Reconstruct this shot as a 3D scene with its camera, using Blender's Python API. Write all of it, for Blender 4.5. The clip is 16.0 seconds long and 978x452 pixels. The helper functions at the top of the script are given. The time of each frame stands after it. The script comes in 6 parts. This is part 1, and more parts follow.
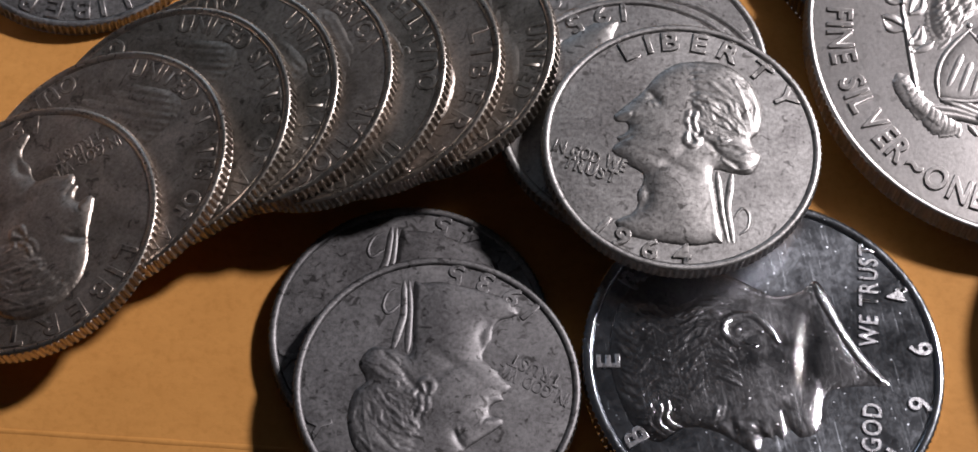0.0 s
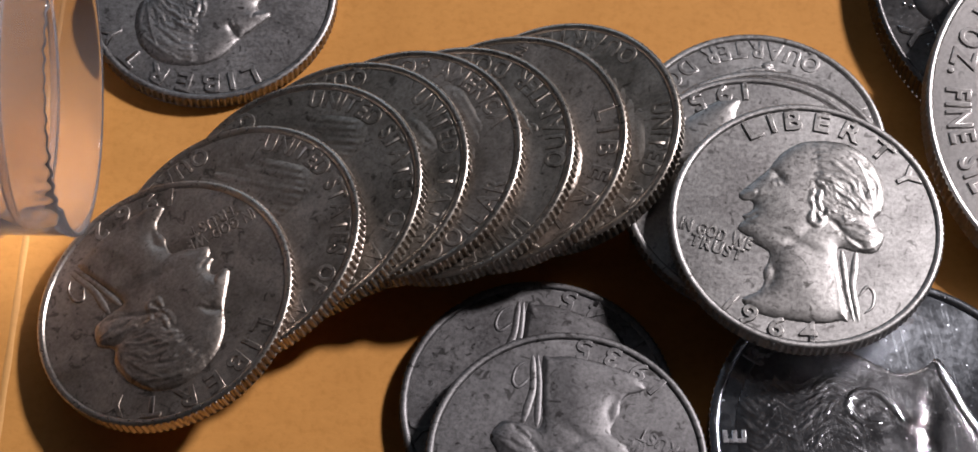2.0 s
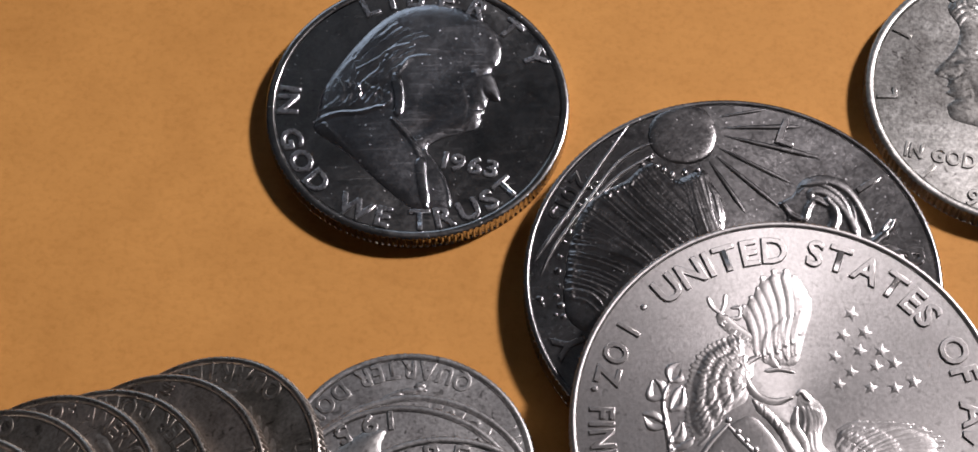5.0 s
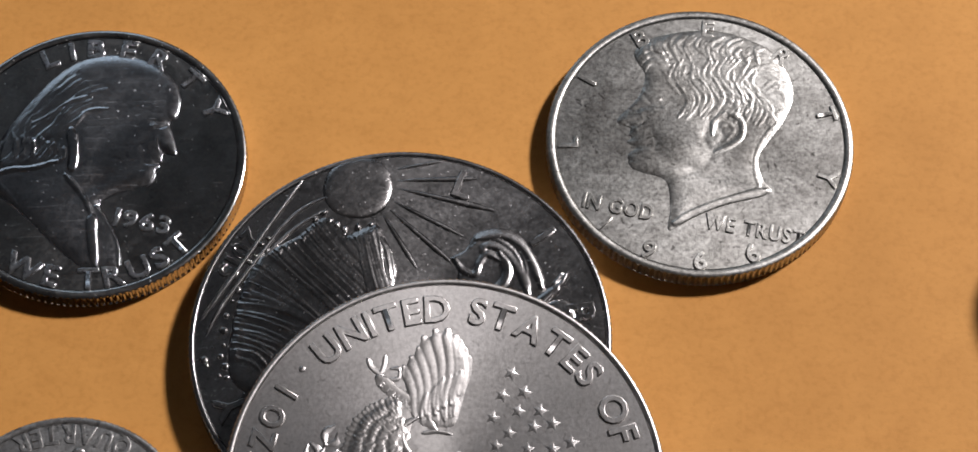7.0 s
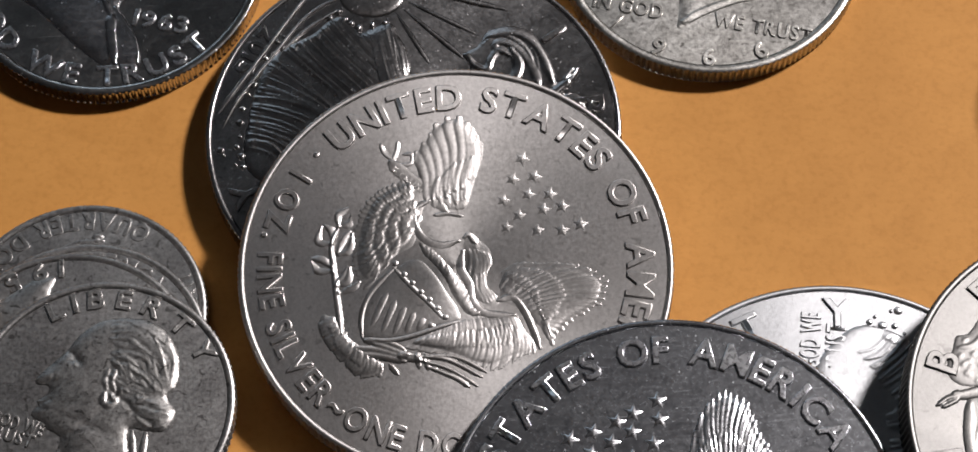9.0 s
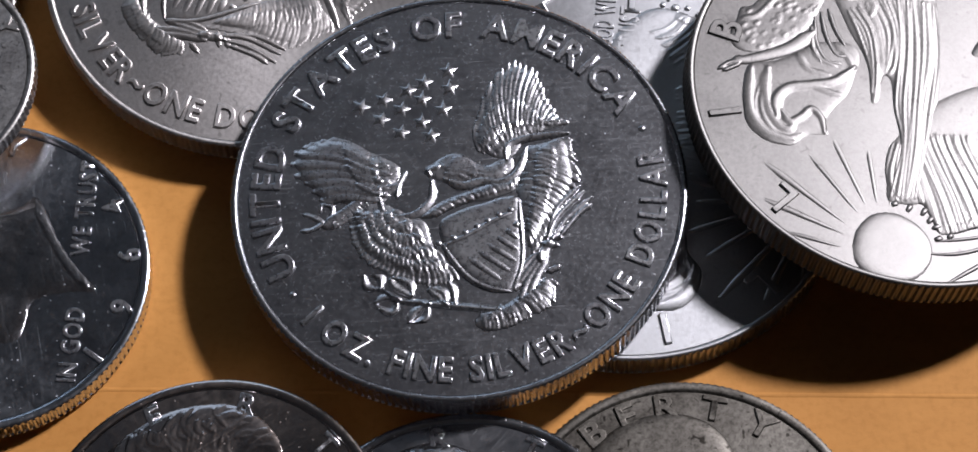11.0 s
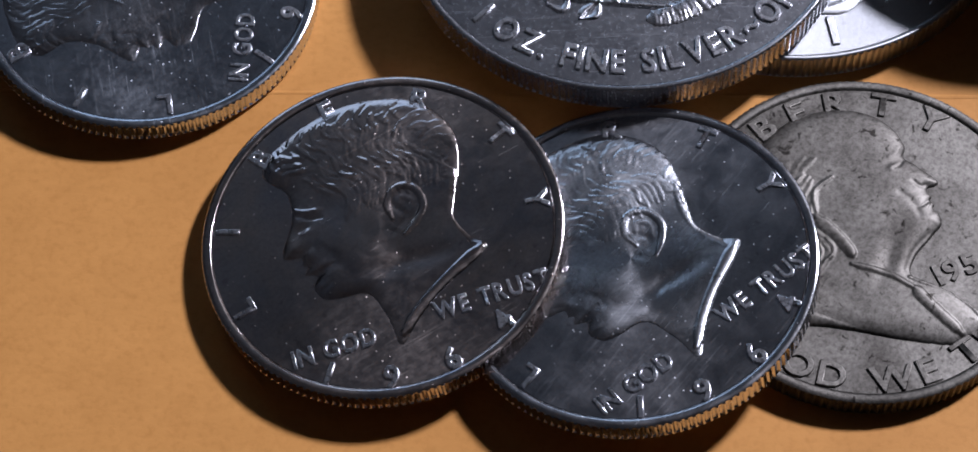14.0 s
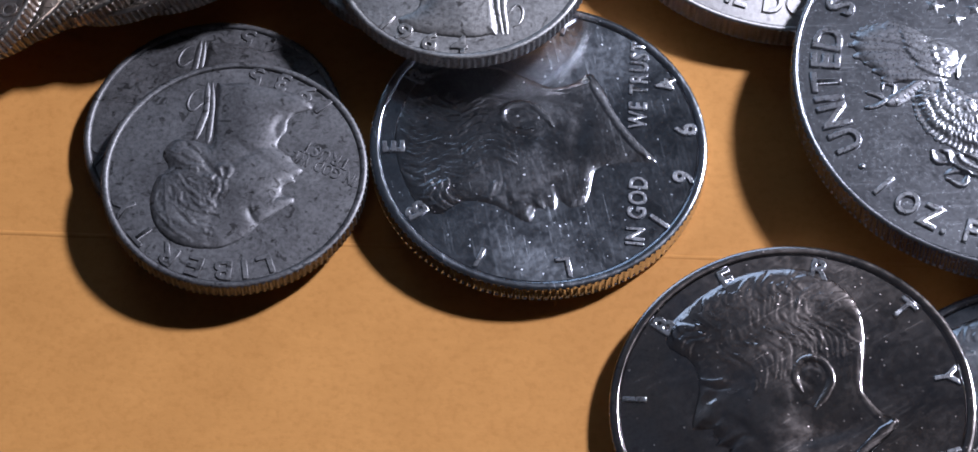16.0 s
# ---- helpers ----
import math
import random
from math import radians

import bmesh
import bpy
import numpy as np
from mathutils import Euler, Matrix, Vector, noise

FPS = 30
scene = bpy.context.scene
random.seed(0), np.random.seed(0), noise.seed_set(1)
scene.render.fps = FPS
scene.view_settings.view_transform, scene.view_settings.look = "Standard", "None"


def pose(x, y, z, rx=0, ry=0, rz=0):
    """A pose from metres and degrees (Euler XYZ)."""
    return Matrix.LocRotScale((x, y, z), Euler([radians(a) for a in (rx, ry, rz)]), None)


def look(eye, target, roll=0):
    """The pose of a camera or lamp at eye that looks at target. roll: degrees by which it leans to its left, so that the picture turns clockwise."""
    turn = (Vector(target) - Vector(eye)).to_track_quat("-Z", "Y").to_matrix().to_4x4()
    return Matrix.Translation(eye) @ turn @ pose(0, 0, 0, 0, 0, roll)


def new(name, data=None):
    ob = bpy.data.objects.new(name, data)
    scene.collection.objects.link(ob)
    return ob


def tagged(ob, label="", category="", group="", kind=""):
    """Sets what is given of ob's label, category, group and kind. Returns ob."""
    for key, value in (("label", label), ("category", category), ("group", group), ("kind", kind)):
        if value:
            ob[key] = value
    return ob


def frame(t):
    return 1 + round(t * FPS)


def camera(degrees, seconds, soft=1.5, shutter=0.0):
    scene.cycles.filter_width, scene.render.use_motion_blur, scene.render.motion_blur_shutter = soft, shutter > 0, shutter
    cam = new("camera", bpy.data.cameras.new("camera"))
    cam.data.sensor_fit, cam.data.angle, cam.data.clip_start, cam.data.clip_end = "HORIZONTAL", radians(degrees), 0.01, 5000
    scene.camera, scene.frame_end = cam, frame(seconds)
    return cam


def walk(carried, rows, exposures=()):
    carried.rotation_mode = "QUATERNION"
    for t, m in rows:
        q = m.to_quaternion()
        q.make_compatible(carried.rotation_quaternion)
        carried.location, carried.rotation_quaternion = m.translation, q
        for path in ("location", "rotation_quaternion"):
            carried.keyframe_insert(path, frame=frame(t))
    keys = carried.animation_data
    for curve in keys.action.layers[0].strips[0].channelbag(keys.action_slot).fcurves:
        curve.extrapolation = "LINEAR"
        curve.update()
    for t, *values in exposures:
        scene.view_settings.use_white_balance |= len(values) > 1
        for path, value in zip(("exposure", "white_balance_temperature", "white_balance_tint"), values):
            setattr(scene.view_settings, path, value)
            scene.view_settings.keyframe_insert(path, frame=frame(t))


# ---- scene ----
cam = camera(25.0, 16.0, soft=1.6)
# seconds, place in millimetres, yaw, pitch and roll in degrees
ROWS = [
    (0.0, -0.00, -0.00, 174.35, -0.057, -63.008, 0.511),
    (0.5, -5.91, -0.34, 176.07, 0.258, -62.808, 0.610),
    (1.0, -6.93, -0.21, 176.08, 0.453, -62.535, 0.648),
    (1.5, -8.00, -0.25, 177.55, 0.932, -62.411, 0.259),
    (2.0, -9.43, 1.56, 179.03, 1.111, -62.135, -0.029),
    (2.5, -8.69, 4.35, 183.54, 1.524, -61.687, -0.689),
    (3.0, -8.13, 5.48, 186.39, 1.310, -61.284, -0.793),
    (3.5, -3.32, 9.58, 190.17, 1.045, -61.116, -1.018),
    (4.0, 5.06, 14.61, 192.80, 0.922, -61.075, -1.560),
    (4.5, 14.21, 22.83, 193.60, 0.476, -61.239, -1.777),
    (5.0, 21.68, 25.92, 193.13, -0.071, -61.479, -1.929),
    (5.2, 24.10, 25.79, 192.33, -0.026, -61.440, -2.194),
    (7.3, 52.03, 35.31, 196.12, -2.661, -62.988, -0.257),
    (7.5, 52.30, 35.80, 197.25, -2.847, -63.293, -0.054),
    (8.0, 53.21, 33.46, 195.86, -2.143, -63.039, -0.844),
    (8.5, 52.18, 30.66, 194.53, -2.056, -63.268, -0.768),
    (9.0, 52.00, 15.11, 188.93, -0.072, -62.624, -2.682),
    (9.5, 56.29, 2.30, 181.15, -0.803, -61.939, -1.654),
    (10.0, 66.15, -8.67, 178.86, 0.963, -62.005, -3.075),
    (10.2, 67.63, -7.45, 180.20, 0.743, -63.328, -3.194),
    (12.3, 69.74, -36.21, 166.93, -0.818, -60.743, -2.254),
    (12.5, 69.94, -38.50, 164.99, -0.389, -60.969, -2.665),
    (13.0, 68.03, -41.73, 164.49, -0.023, -61.221, -2.967),
    (13.5, 61.91, -42.20, 165.09, 0.777, -61.300, -3.574),
    (14.0, 55.31, -41.77, 165.36, 1.227, -61.069, -3.752),
    (14.5, 46.12, -40.98, 166.13, 1.546, -60.862, -3.725),
    (15.0, 36.60, -39.31, 167.08, 1.847, -60.369, -3.503),
    (15.5, 27.87, -36.22, 170.28, 2.181, -60.112, -3.361),
    (16.0, 23.72, -33.41, 172.73, 2.780, -59.627, -3.501),
]
MM = 0.001


def eye_pose(x, y, z, yaw, pitch, roll):
    """Camera pose: heading to the left of +y, pitch above the level, lean, in degrees."""
    turn = pose(0, 0, 0, 90 + pitch, 0, yaw) @ pose(0, 0, 0, 0, 0, roll)
    return Matrix.Translation((x * MM, y * MM, z * MM)) @ turn


walk(cam, [(t, eye_pose(x, y, z, a, b, c)) for t, x, y, z, a, b, c in ROWS],
     [(0.0, -0.07, 6760, 12), (0.5, 0.03, 6740, 12), (2.0, 0.08, 6800, 12), (3.5, 0.30, 6800, 13), (4.3, 0.06, 6780, 13), (5.0, -0.06, 6800, 13), (7.5, 0.0, 6790, 7), (8.5, 0.0, 6830, 7),
      (9.5, -0.14, 6950, 9), (10.0, -0.13, 6850, 10), (12.5, 0.25, 5900, 12), (13.5, 0.22, 5860, 13), (14.5, 0.14, 5820, 14), (15.2, 0.34, 5560, 13), (16.0, 0.35, 5680, 12)])

# ---- light: one lamp above the far right of the table, dim daylight from a window ----
world = bpy.data.worlds.new("world")
world.use_nodes = True
world.node_tree.nodes["Background"].inputs["Color"].default_value = (0.35, 0.45, 0.62, 1)
world.node_tree.nodes["Background"].inputs["Strength"].default_value = 0.012
scene.world = world


def area(name, place, target, size, watts, colour, shape="DISK", size_y=None):
    data = bpy.data.lights.new(name, "AREA")
    data.shape, data.size, data.energy, data.color = shape, size, watts, colour
    if size_y:
        data.size_y = size_y
    ob = new(name, data)
    ob.matrix_world = look(place, target)
    return ob


LAMP = (0.575, 0.44, 0.585)
area("desk_lamp_light", LAMP, (0.04, 0.09, 0.0), 0.092, 8.9, (1.0, 0.965, 1.02))
area("window_light", (-0.5, 1.93, 0.98), (-0.5, 0, 0.98), 1.2, 2.9, (0.64, 0.80, 1.0), "RECTANGLE", 1.1)

# ---- materials ----
def node_mat(name):
    m = bpy.data.materials.new(name)
    m.use_nodes = True
    nt = m.node_tree
    return m, nt, nt.nodes["Principled BSDF"]


def ramp(nt, source, stops):
    r = nt.nodes.new("ShaderNodeValToRGB")
    while len(r.color_ramp.elements) < len(stops):
        r.color_ramp.elements.new(0.5)
    for e, (p, c) in zip(r.color_ramp.elements, stops):
        e.position, e.color = p, (*c, 1) if len(c) == 3 else c
    nt.links.new(source, r.inputs["Fac"])
    return r.outputs["Color"]


def noise_tex(nt, scale, detail=6.0, rough=0.6, coords=None, distortion=0.0):
    n = nt.nodes.new("ShaderNodeTexNoise")
    n.inputs["Scale"].default_value, n.inputs["Detail"].default_value = scale, detail
    n.inputs["Roughness"].default_value, n.inputs["Distortion"].default_value = rough, distortion
    if coords:
        nt.links.new(coords, n.inputs["Vector"])
    return n.outputs["Fac"]


def shifted(nt, stretch=(1, 1, 1)):
    """Object coordinates, moved by a random amount for each object."""
    tc = nt.nodes.new("ShaderNodeTexCoord")
    info = nt.nodes.new("ShaderNodeObjectInfo")
    mul = nt.nodes.new("ShaderNodeVectorMath")
    mul.operation = "MULTIPLY_ADD"
    nt.links.new(tc.outputs["Object"], mul.inputs[0])
    mul.inputs[1].default_value = stretch
    nt.links.new(info.outputs["Random"], mul.inputs[2])
    return mul.outputs[0]


def bump(nt, bsdf, height, strength, distance):
    b = nt.nodes.new("ShaderNodeBump")
    b.inputs["Strength"].default_value, b.inputs["Distance"].default_value = strength, distance
    nt.links.new(height, b.inputs["Height"])
    nt.links.new(b.outputs["Normal"], bsdf.inputs["Normal"])


def mix(nt, a, b, fac, kind="MIX"):
    m = nt.nodes.new("ShaderNodeMix")
    m.data_type, m.blend_type = "RGBA", kind
    for sock, val in ((m.inputs[6], a), (m.inputs[7], b)):
        if isinstance(val, tuple):
            sock.default_value = (*val, 1)
        else:
            nt.links.new(val, sock)
    if isinstance(fac, float):
        m.inputs[0].default_value = fac
    else:
        nt.links.new(fac, m.inputs[0])
    return m.outputs[2]


def flow_round(nt):
    """The direction round the middle of the coin, across the flow lines of the strike, in world space."""
    tc = nt.nodes.new("ShaderNodeTexCoord")
    across = nt.nodes.new("ShaderNodeVectorMath")
    across.operation = "CROSS_PRODUCT"
    across.inputs[0].default_value = (0, 0, 1)
    nt.links.new(tc.outputs["Object"], across.inputs[1])
    turned = nt.nodes.new("ShaderNodeVectorTransform")
    turned.vector_type, turned.convert_from, turned.convert_to = "VECTOR", "OBJECT", "WORLD"
    nt.links.new(across.outputs[0], turned.inputs[0])
    unit = nt.nodes.new("ShaderNodeVectorMath")
    unit.operation = "NORMALIZE"
    nt.links.new(turned.outputs[0], unit.inputs[0])
    return unit.outputs[0]


def silver(name, light, dark, rough, spread, wear=0.5, scratch=0.3, blotch=170.0, pits=0.35, dust=0.0, haze=0.0, haze_rough=0.5, haze_scale=1900.0, grain_bump=0.03, hairline=0.04, lay=0.7, lustre=0.0, spots=0.0):
    """Silver with blotches of toning or of painted reflection, fine pits and hairline scratches. lustre: how much the
    flow lines of the strike, which run outward from the middle, stretch the gloss round it.
    """
    m, nt, b = node_mat(name)
    co = shifted(nt)
    big = noise_tex(nt, blotch, 5, 0.62, co, 0.6)
    fine = noise_tex(nt, 2600, 5, 0.75, co)
    tone = ramp(nt, big, [(0.5 - wear * 0.3, dark), (0.5 + (1 - wear) * 0.3 + 0.06, light)])
    speck = ramp(nt, noise_tex(nt, 1000, 3, 0.6, co, 0.8), [(0.30 + spots, (0.12, 0.11, 0.10)), (0.37 + spots, (1, 1, 1))])
    grit = ramp(nt, noise_tex(nt, 2600, 6, 0.78, co), [(0.34, (0.30, 0.29, 0.28)), (0.60, (1, 1, 1))])
    stained = mix(nt, mix(nt, tone, speck, pits, "MULTIPLY"), grit, pits, "MULTIPLY")
    nt.links.new(stained, b.inputs["Base Color"])
    b.inputs["Metallic"].default_value = 1.0
    rr = nt.nodes.new("ShaderNodeMapRange")
    nt.links.new(fine, rr.inputs["Value"])
    rr.inputs["From Min"].default_value, rr.inputs["From Max"].default_value = 0.3, 0.7
    rr.inputs["To Min"].default_value, rr.inputs["To Max"].default_value = max(rough - spread, 0.02), rough + spread
    grain = rr.outputs["Result"]
    if dust:
        spots = nt.nodes.new("ShaderNodeMapRange")
        nt.links.new(noise_tex(nt, 3400, 3, 0.7, co), spots.inputs["Value"])
        spots.inputs["From Min"].default_value, spots.inputs["From Max"].default_value = 0.50, 0.68
        spots.inputs["To Max"].default_value = dust
        cloud = nt.nodes.new("ShaderNodeMapRange")
        nt.links.new(big, cloud.inputs["Value"])
        cloud.inputs["From Min"].default_value, cloud.inputs["From Max"].default_value = 0.42, 0.72
        cloud.inputs["To Min"].default_value, cloud.inputs["To Max"].default_value = 0.25, 1.0
        cover = nt.nodes.new("ShaderNodeMath")
        cover.operation = "MULTIPLY"
        nt.links.new(spots.outputs["Result"], cover.inputs[0]), nt.links.new(cloud.outputs["Result"], cover.inputs[1])
        plus = nt.nodes.new("ShaderNodeMath")
        nt.links.new(grain, plus.inputs[0]), nt.links.new(cover.outputs[0], plus.inputs[1])
        grain = plus.outputs[0]
    nt.links.new(grain, b.inputs["Roughness"])
    if lustre:
        round_it = flow_round(nt)
        b.inputs["Anisotropic"].default_value = lustre
        nt.links.new(round_it, b.inputs["Tangent"])
    st = nt.nodes.new("ShaderNodeMapping")
    nt.links.new(co, st.inputs["Vector"])
    st.inputs["Rotation"].default_value = (0, 0, lay)
    st.inputs["Scale"].default_value = (70, 5200, 70)
    lines = noise_tex(nt, 1.0, 3, 0.6, st.outputs["Vector"])
    mixed = nt.nodes.new("ShaderNodeMath")
    mixed.operation = "MULTIPLY_ADD"
    nt.links.new(lines, mixed.inputs[0])
    mixed.inputs[1].default_value = scratch
    nt.links.new(fine, mixed.inputs[2])
    bump(nt, b, mixed.outputs[0], 0.35, grain_bump * MM)
    if haze:
        # fine rubbing marks: a thin veil of rough metal over the polish
        veil = nt.nodes.new("ShaderNodeBsdfPrincipled")
        veil.inputs["Metallic"].default_value, veil.inputs["Roughness"].default_value = 1.0, haze_rough
        veil.inputs["Base Color"].default_value = (*light, 1)
        nt.links.new(b.inputs["Normal"].links[0].from_socket, veil.inputs["Normal"])
        if lustre:
            veil.inputs["Anisotropic"].default_value = lustre
            nt.links.new(round_it, veil.inputs["Tangent"])
        amount = nt.nodes.new("ShaderNodeMapRange")
        nt.links.new(noise_tex(nt, haze_scale, 5, 0.62, co), amount.inputs["Value"])
        amount.inputs["From Min"].default_value, amount.inputs["From Max"].default_value = 0.36, 0.72
        amount.inputs["To Min"].default_value, amount.inputs["To Max"].default_value = haze * 0.5, haze * 1.7
        # sparse grains of dust
        cells = nt.nodes.new("ShaderNodeTexVoronoi")
        cells.inputs["Scale"].default_value = 1700
        nt.links.new(co, cells.inputs["Vector"])
        grain_size = nt.nodes.new("ShaderNodeMapRange")
        nt.links.new(cells.outputs["Color"], grain_size.inputs["Value"])
        grain_size.inputs["From Min"].default_value, grain_size.inputs["From Max"].default_value = 0.40, 1.0
        grain_size.inputs["To Max"].default_value = 0.20
        dusty = nt.nodes.new("ShaderNodeMath")
        dusty.operation = "LESS_THAN"
        nt.links.new(cells.outputs["Distance"], dusty.inputs[0]), nt.links.new(grain_size.outputs["Result"], dusty.inputs[1])
        speckled = nt.nodes.new("ShaderNodeMath")
        speckled.operation = "MULTIPLY_ADD"
        speckled.inputs[1].default_value = 0.9
        hairs = nt.nodes.new("ShaderNodeMapRange")
        nt.links.new(lines, hairs.inputs["Value"])
        hairs.inputs["From Min"].default_value, hairs.inputs["From Max"].default_value = 0.60, 0.78
        hairs.inputs["To Max"].default_value = hairline
        # a second lay of scuffs, short and across the first
        st2 = nt.nodes.new("ShaderNodeMapping")
        nt.links.new(co, st2.inputs["Vector"])
        st2.inputs["Rotation"].default_value = (0, 0, lay + 1.15)
        st2.inputs["Scale"].default_value = (260, 4300, 260)
        scuffs = nt.nodes.new("ShaderNodeMapRange")
        nt.links.new(noise_tex(nt, 1.0, 2, 0.55, st2.outputs["Vector"], 0.3), scuffs.inputs["Value"])
        scuffs.inputs["From Min"].default_value, scuffs.inputs["From Max"].default_value = 0.62, 0.80
        scuffs.inputs["To Max"].default_value = hairline * 1.3
        crossed = nt.nodes.new("ShaderNodeMath")
        nt.links.new(hairs.outputs["Result"], crossed.inputs[0]), nt.links.new(scuffs.outputs["Result"], crossed.inputs[1])
        rubbed = nt.nodes.new("ShaderNodeMath")
        nt.links.new(crossed.outputs[0], rubbed.inputs[0]), nt.links.new(amount.outputs["Result"], rubbed.inputs[1])
        nt.links.new(dusty.outputs[0], speckled.inputs[0]), nt.links.new(rubbed.outputs[0], speckled.inputs[2])
        drift = nt.nodes.new("ShaderNodeMapRange")
        nt.links.new(noise_tex(nt, 230, 6, 0.7, co, 0.5), drift.inputs["Value"])
        drift.inputs["From Min"].default_value, drift.inputs["From Max"].default_value = 0.38, 0.68
        drift.inputs["To Min"].default_value, drift.inputs["To Max"].default_value = 0.35, 1.9
        uneven = nt.nodes.new("ShaderNodeMath")
        uneven.operation = "MULTIPLY"
        nt.links.new(speckled.outputs[0], uneven.inputs[0]), nt.links.new(drift.outputs["Result"], uneven.inputs[1])
        layer = nt.nodes.new("ShaderNodeMixShader")
        nt.links.new(uneven.outputs[0], layer.inputs[0])
        nt.links.new(b.outputs[0], layer.inputs[1]), nt.links.new(veil.outputs[0], layer.inputs[2])
        nt.links.new(layer.outputs[0], nt.nodes["Material Output"].inputs["Surface"])
    return m


WORN = silver("worn_silver", (0.68, 0.667, 0.658), (0.43, 0.417, 0.412), 0.42, 0.06, pits=0.55, grain_bump=0.04, lustre=0.08, spots=0.02)
WORN_RELIEF = silver("worn_silver_relief", (0.63, 0.615, 0.60), (0.45, 0.437, 0.428), 0.41, 0.06, pits=0.6, grain_bump=0.045, lustre=0.08, spots=0.03)
TONED_RELIEF = silver("toned_silver_relief", (0.70, 0.615, 0.55), (0.36, 0.305, 0.265), 0.43, 0.06, 0.5, pits=0.55)
DULL = silver("dull_silver", (0.32, 0.315, 0.32), (0.18, 0.175, 0.18), 0.52, 0.06, pits=0.65, grain_bump=0.045, spots=0.035)
GREYED = silver("greyed_silver", (0.51, 0.492, 0.487), (0.285, 0.273, 0.27), 0.46, 0.06, pits=0.65, grain_bump=0.04, spots=0.03)
TONED = silver("toned_silver", (0.70, 0.61, 0.545), (0.33, 0.28, 0.24), 0.44, 0.06, 0.55, pits=0.55, spots=0.04)
TONED_GREY = silver("toned_silver_grey", (0.55, 0.50, 0.45), (0.25, 0.225, 0.195), 0.45, 0.06, 0.6, pits=0.6, spots=0.04)
TONED_RIM = silver("toned_silver_rim", (0.88, 0.81, 0.74), (0.58, 0.52, 0.46), 0.30, 0.06, 0.45, pits=0.35)
BRIGHT = silver("bright_silver", (0.86, 0.845, 0.81), (0.46, 0.445, 0.42), 0.37, 0.06, 0.4, 0.6, 200.0, 0.6, lustre=0.25)
# wide light and dark blotches paint the room's reflection into the base colour
SATIN = silver("satin_silver", (0.83, 0.80, 0.79), (0.60, 0.575, 0.56), 0.41, 0.03, 0.5, 0.2, 45.0, 0.3, lustre=0.42)
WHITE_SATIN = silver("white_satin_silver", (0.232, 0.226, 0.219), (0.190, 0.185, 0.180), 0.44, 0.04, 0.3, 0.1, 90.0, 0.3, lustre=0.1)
# brown blotches: a brown reflection of the surroundings put into the silver's colour
MIRROR_BROWN = silver("mirror_silver_brown_reflection", (0.94, 0.82, 0.75), (0.60, 0.62, 0.70), 0.07, 0.02, 0.62, 0.5, 120.0, 0.35, 0.05, 0.055, 0.42, 1500.0, hairline=0.10, lustre=0.55)
MIRROR_CLOUDY = silver("mirror_silver_clouded", (0.92, 0.92, 0.95), (0.60, 0.62, 0.68), 0.08, 0.03, 0.5, 0.5, 200.0, 0.35, 0.06, 0.074, 0.42, 260.0, hairline=0.12, lustre=0.5)
MIRROR_BLUE = silver("mirror_silver_rubbed", (0.86, 0.92, 1.0), (0.66, 0.70, 0.79), 0.08, 0.02, 0.5, 0.5, 420.0, 0.35, 0.05, 0.066, 0.40, 1900.0, hairline=0.18, lay=1.57, lustre=0.5)
MIRROR_GREY = silver("mirror_silver_worn", (0.80, 0.79, 0.785), (0.52, 0.51, 0.50), 0.09, 0.03, 0.5, 0.5, 300.0, 0.4, 0.08, 0.065, 0.40, 1800.0, hairline=0.12, lay=0.3, lustre=0.5)
PROOF = silver("proof_silver", (0.88, 0.89, 0.93), (0.62, 0.62, 0.65), 0.10, 0.03, 0.5, 0.3, 300.0, 0.4, 0.08, 0.05, 0.42, 2200.0, grain_bump=0.07, hairline=0.14, lustre=0.4)
CLOUDED = silver("clouded_proof_silver", (0.90, 0.92, 0.96), (0.60, 0.62, 0.66), 0.16, 0.05, 0.45, 0.3, 130.0, 0.35, 0.1, 0.22, 0.36, 210.0, hairline=0.14, lustre=0.65)
FROST = silver("frosted_silver", (0.92, 0.93, 0.95), (0.70, 0.70, 0.74), 0.29, 0.06, 0.4, 0.2, 200.0, 0.2)
BLACKENED = silver("blackened_silver", (0.66, 0.64, 0.64), (0.38, 0.366, 0.366), 0.20, 0.05, 0.5, 0.8, 170.0, 0.5, 0.1, 0.09, 0.42, lustre=0.5)
STEELY = silver("scratched_dark_silver", (0.78, 0.80, 0.84), (0.52, 0.53, 0.57), 0.25, 0.04, 0.5, 1.5, 150.0, 0.3, 0.0, 0.040, 0.40, 900.0, hairline=0.21, lay=1.5)
WHITE_BRIGHT = silver("bright_white_silver", (0.74, 0.75, 0.77), (0.58, 0.59, 0.61), 0.37, 0.03, 0.3, 0.1, 90.0, 0.15, lustre=0.4)
OLD = silver("old_grey_silver", (0.262, 0.246, 0.22), (0.105, 0.097, 0.086), 0.53, 0.07, pits=0.85, blotch=120.0, spots=0.012)


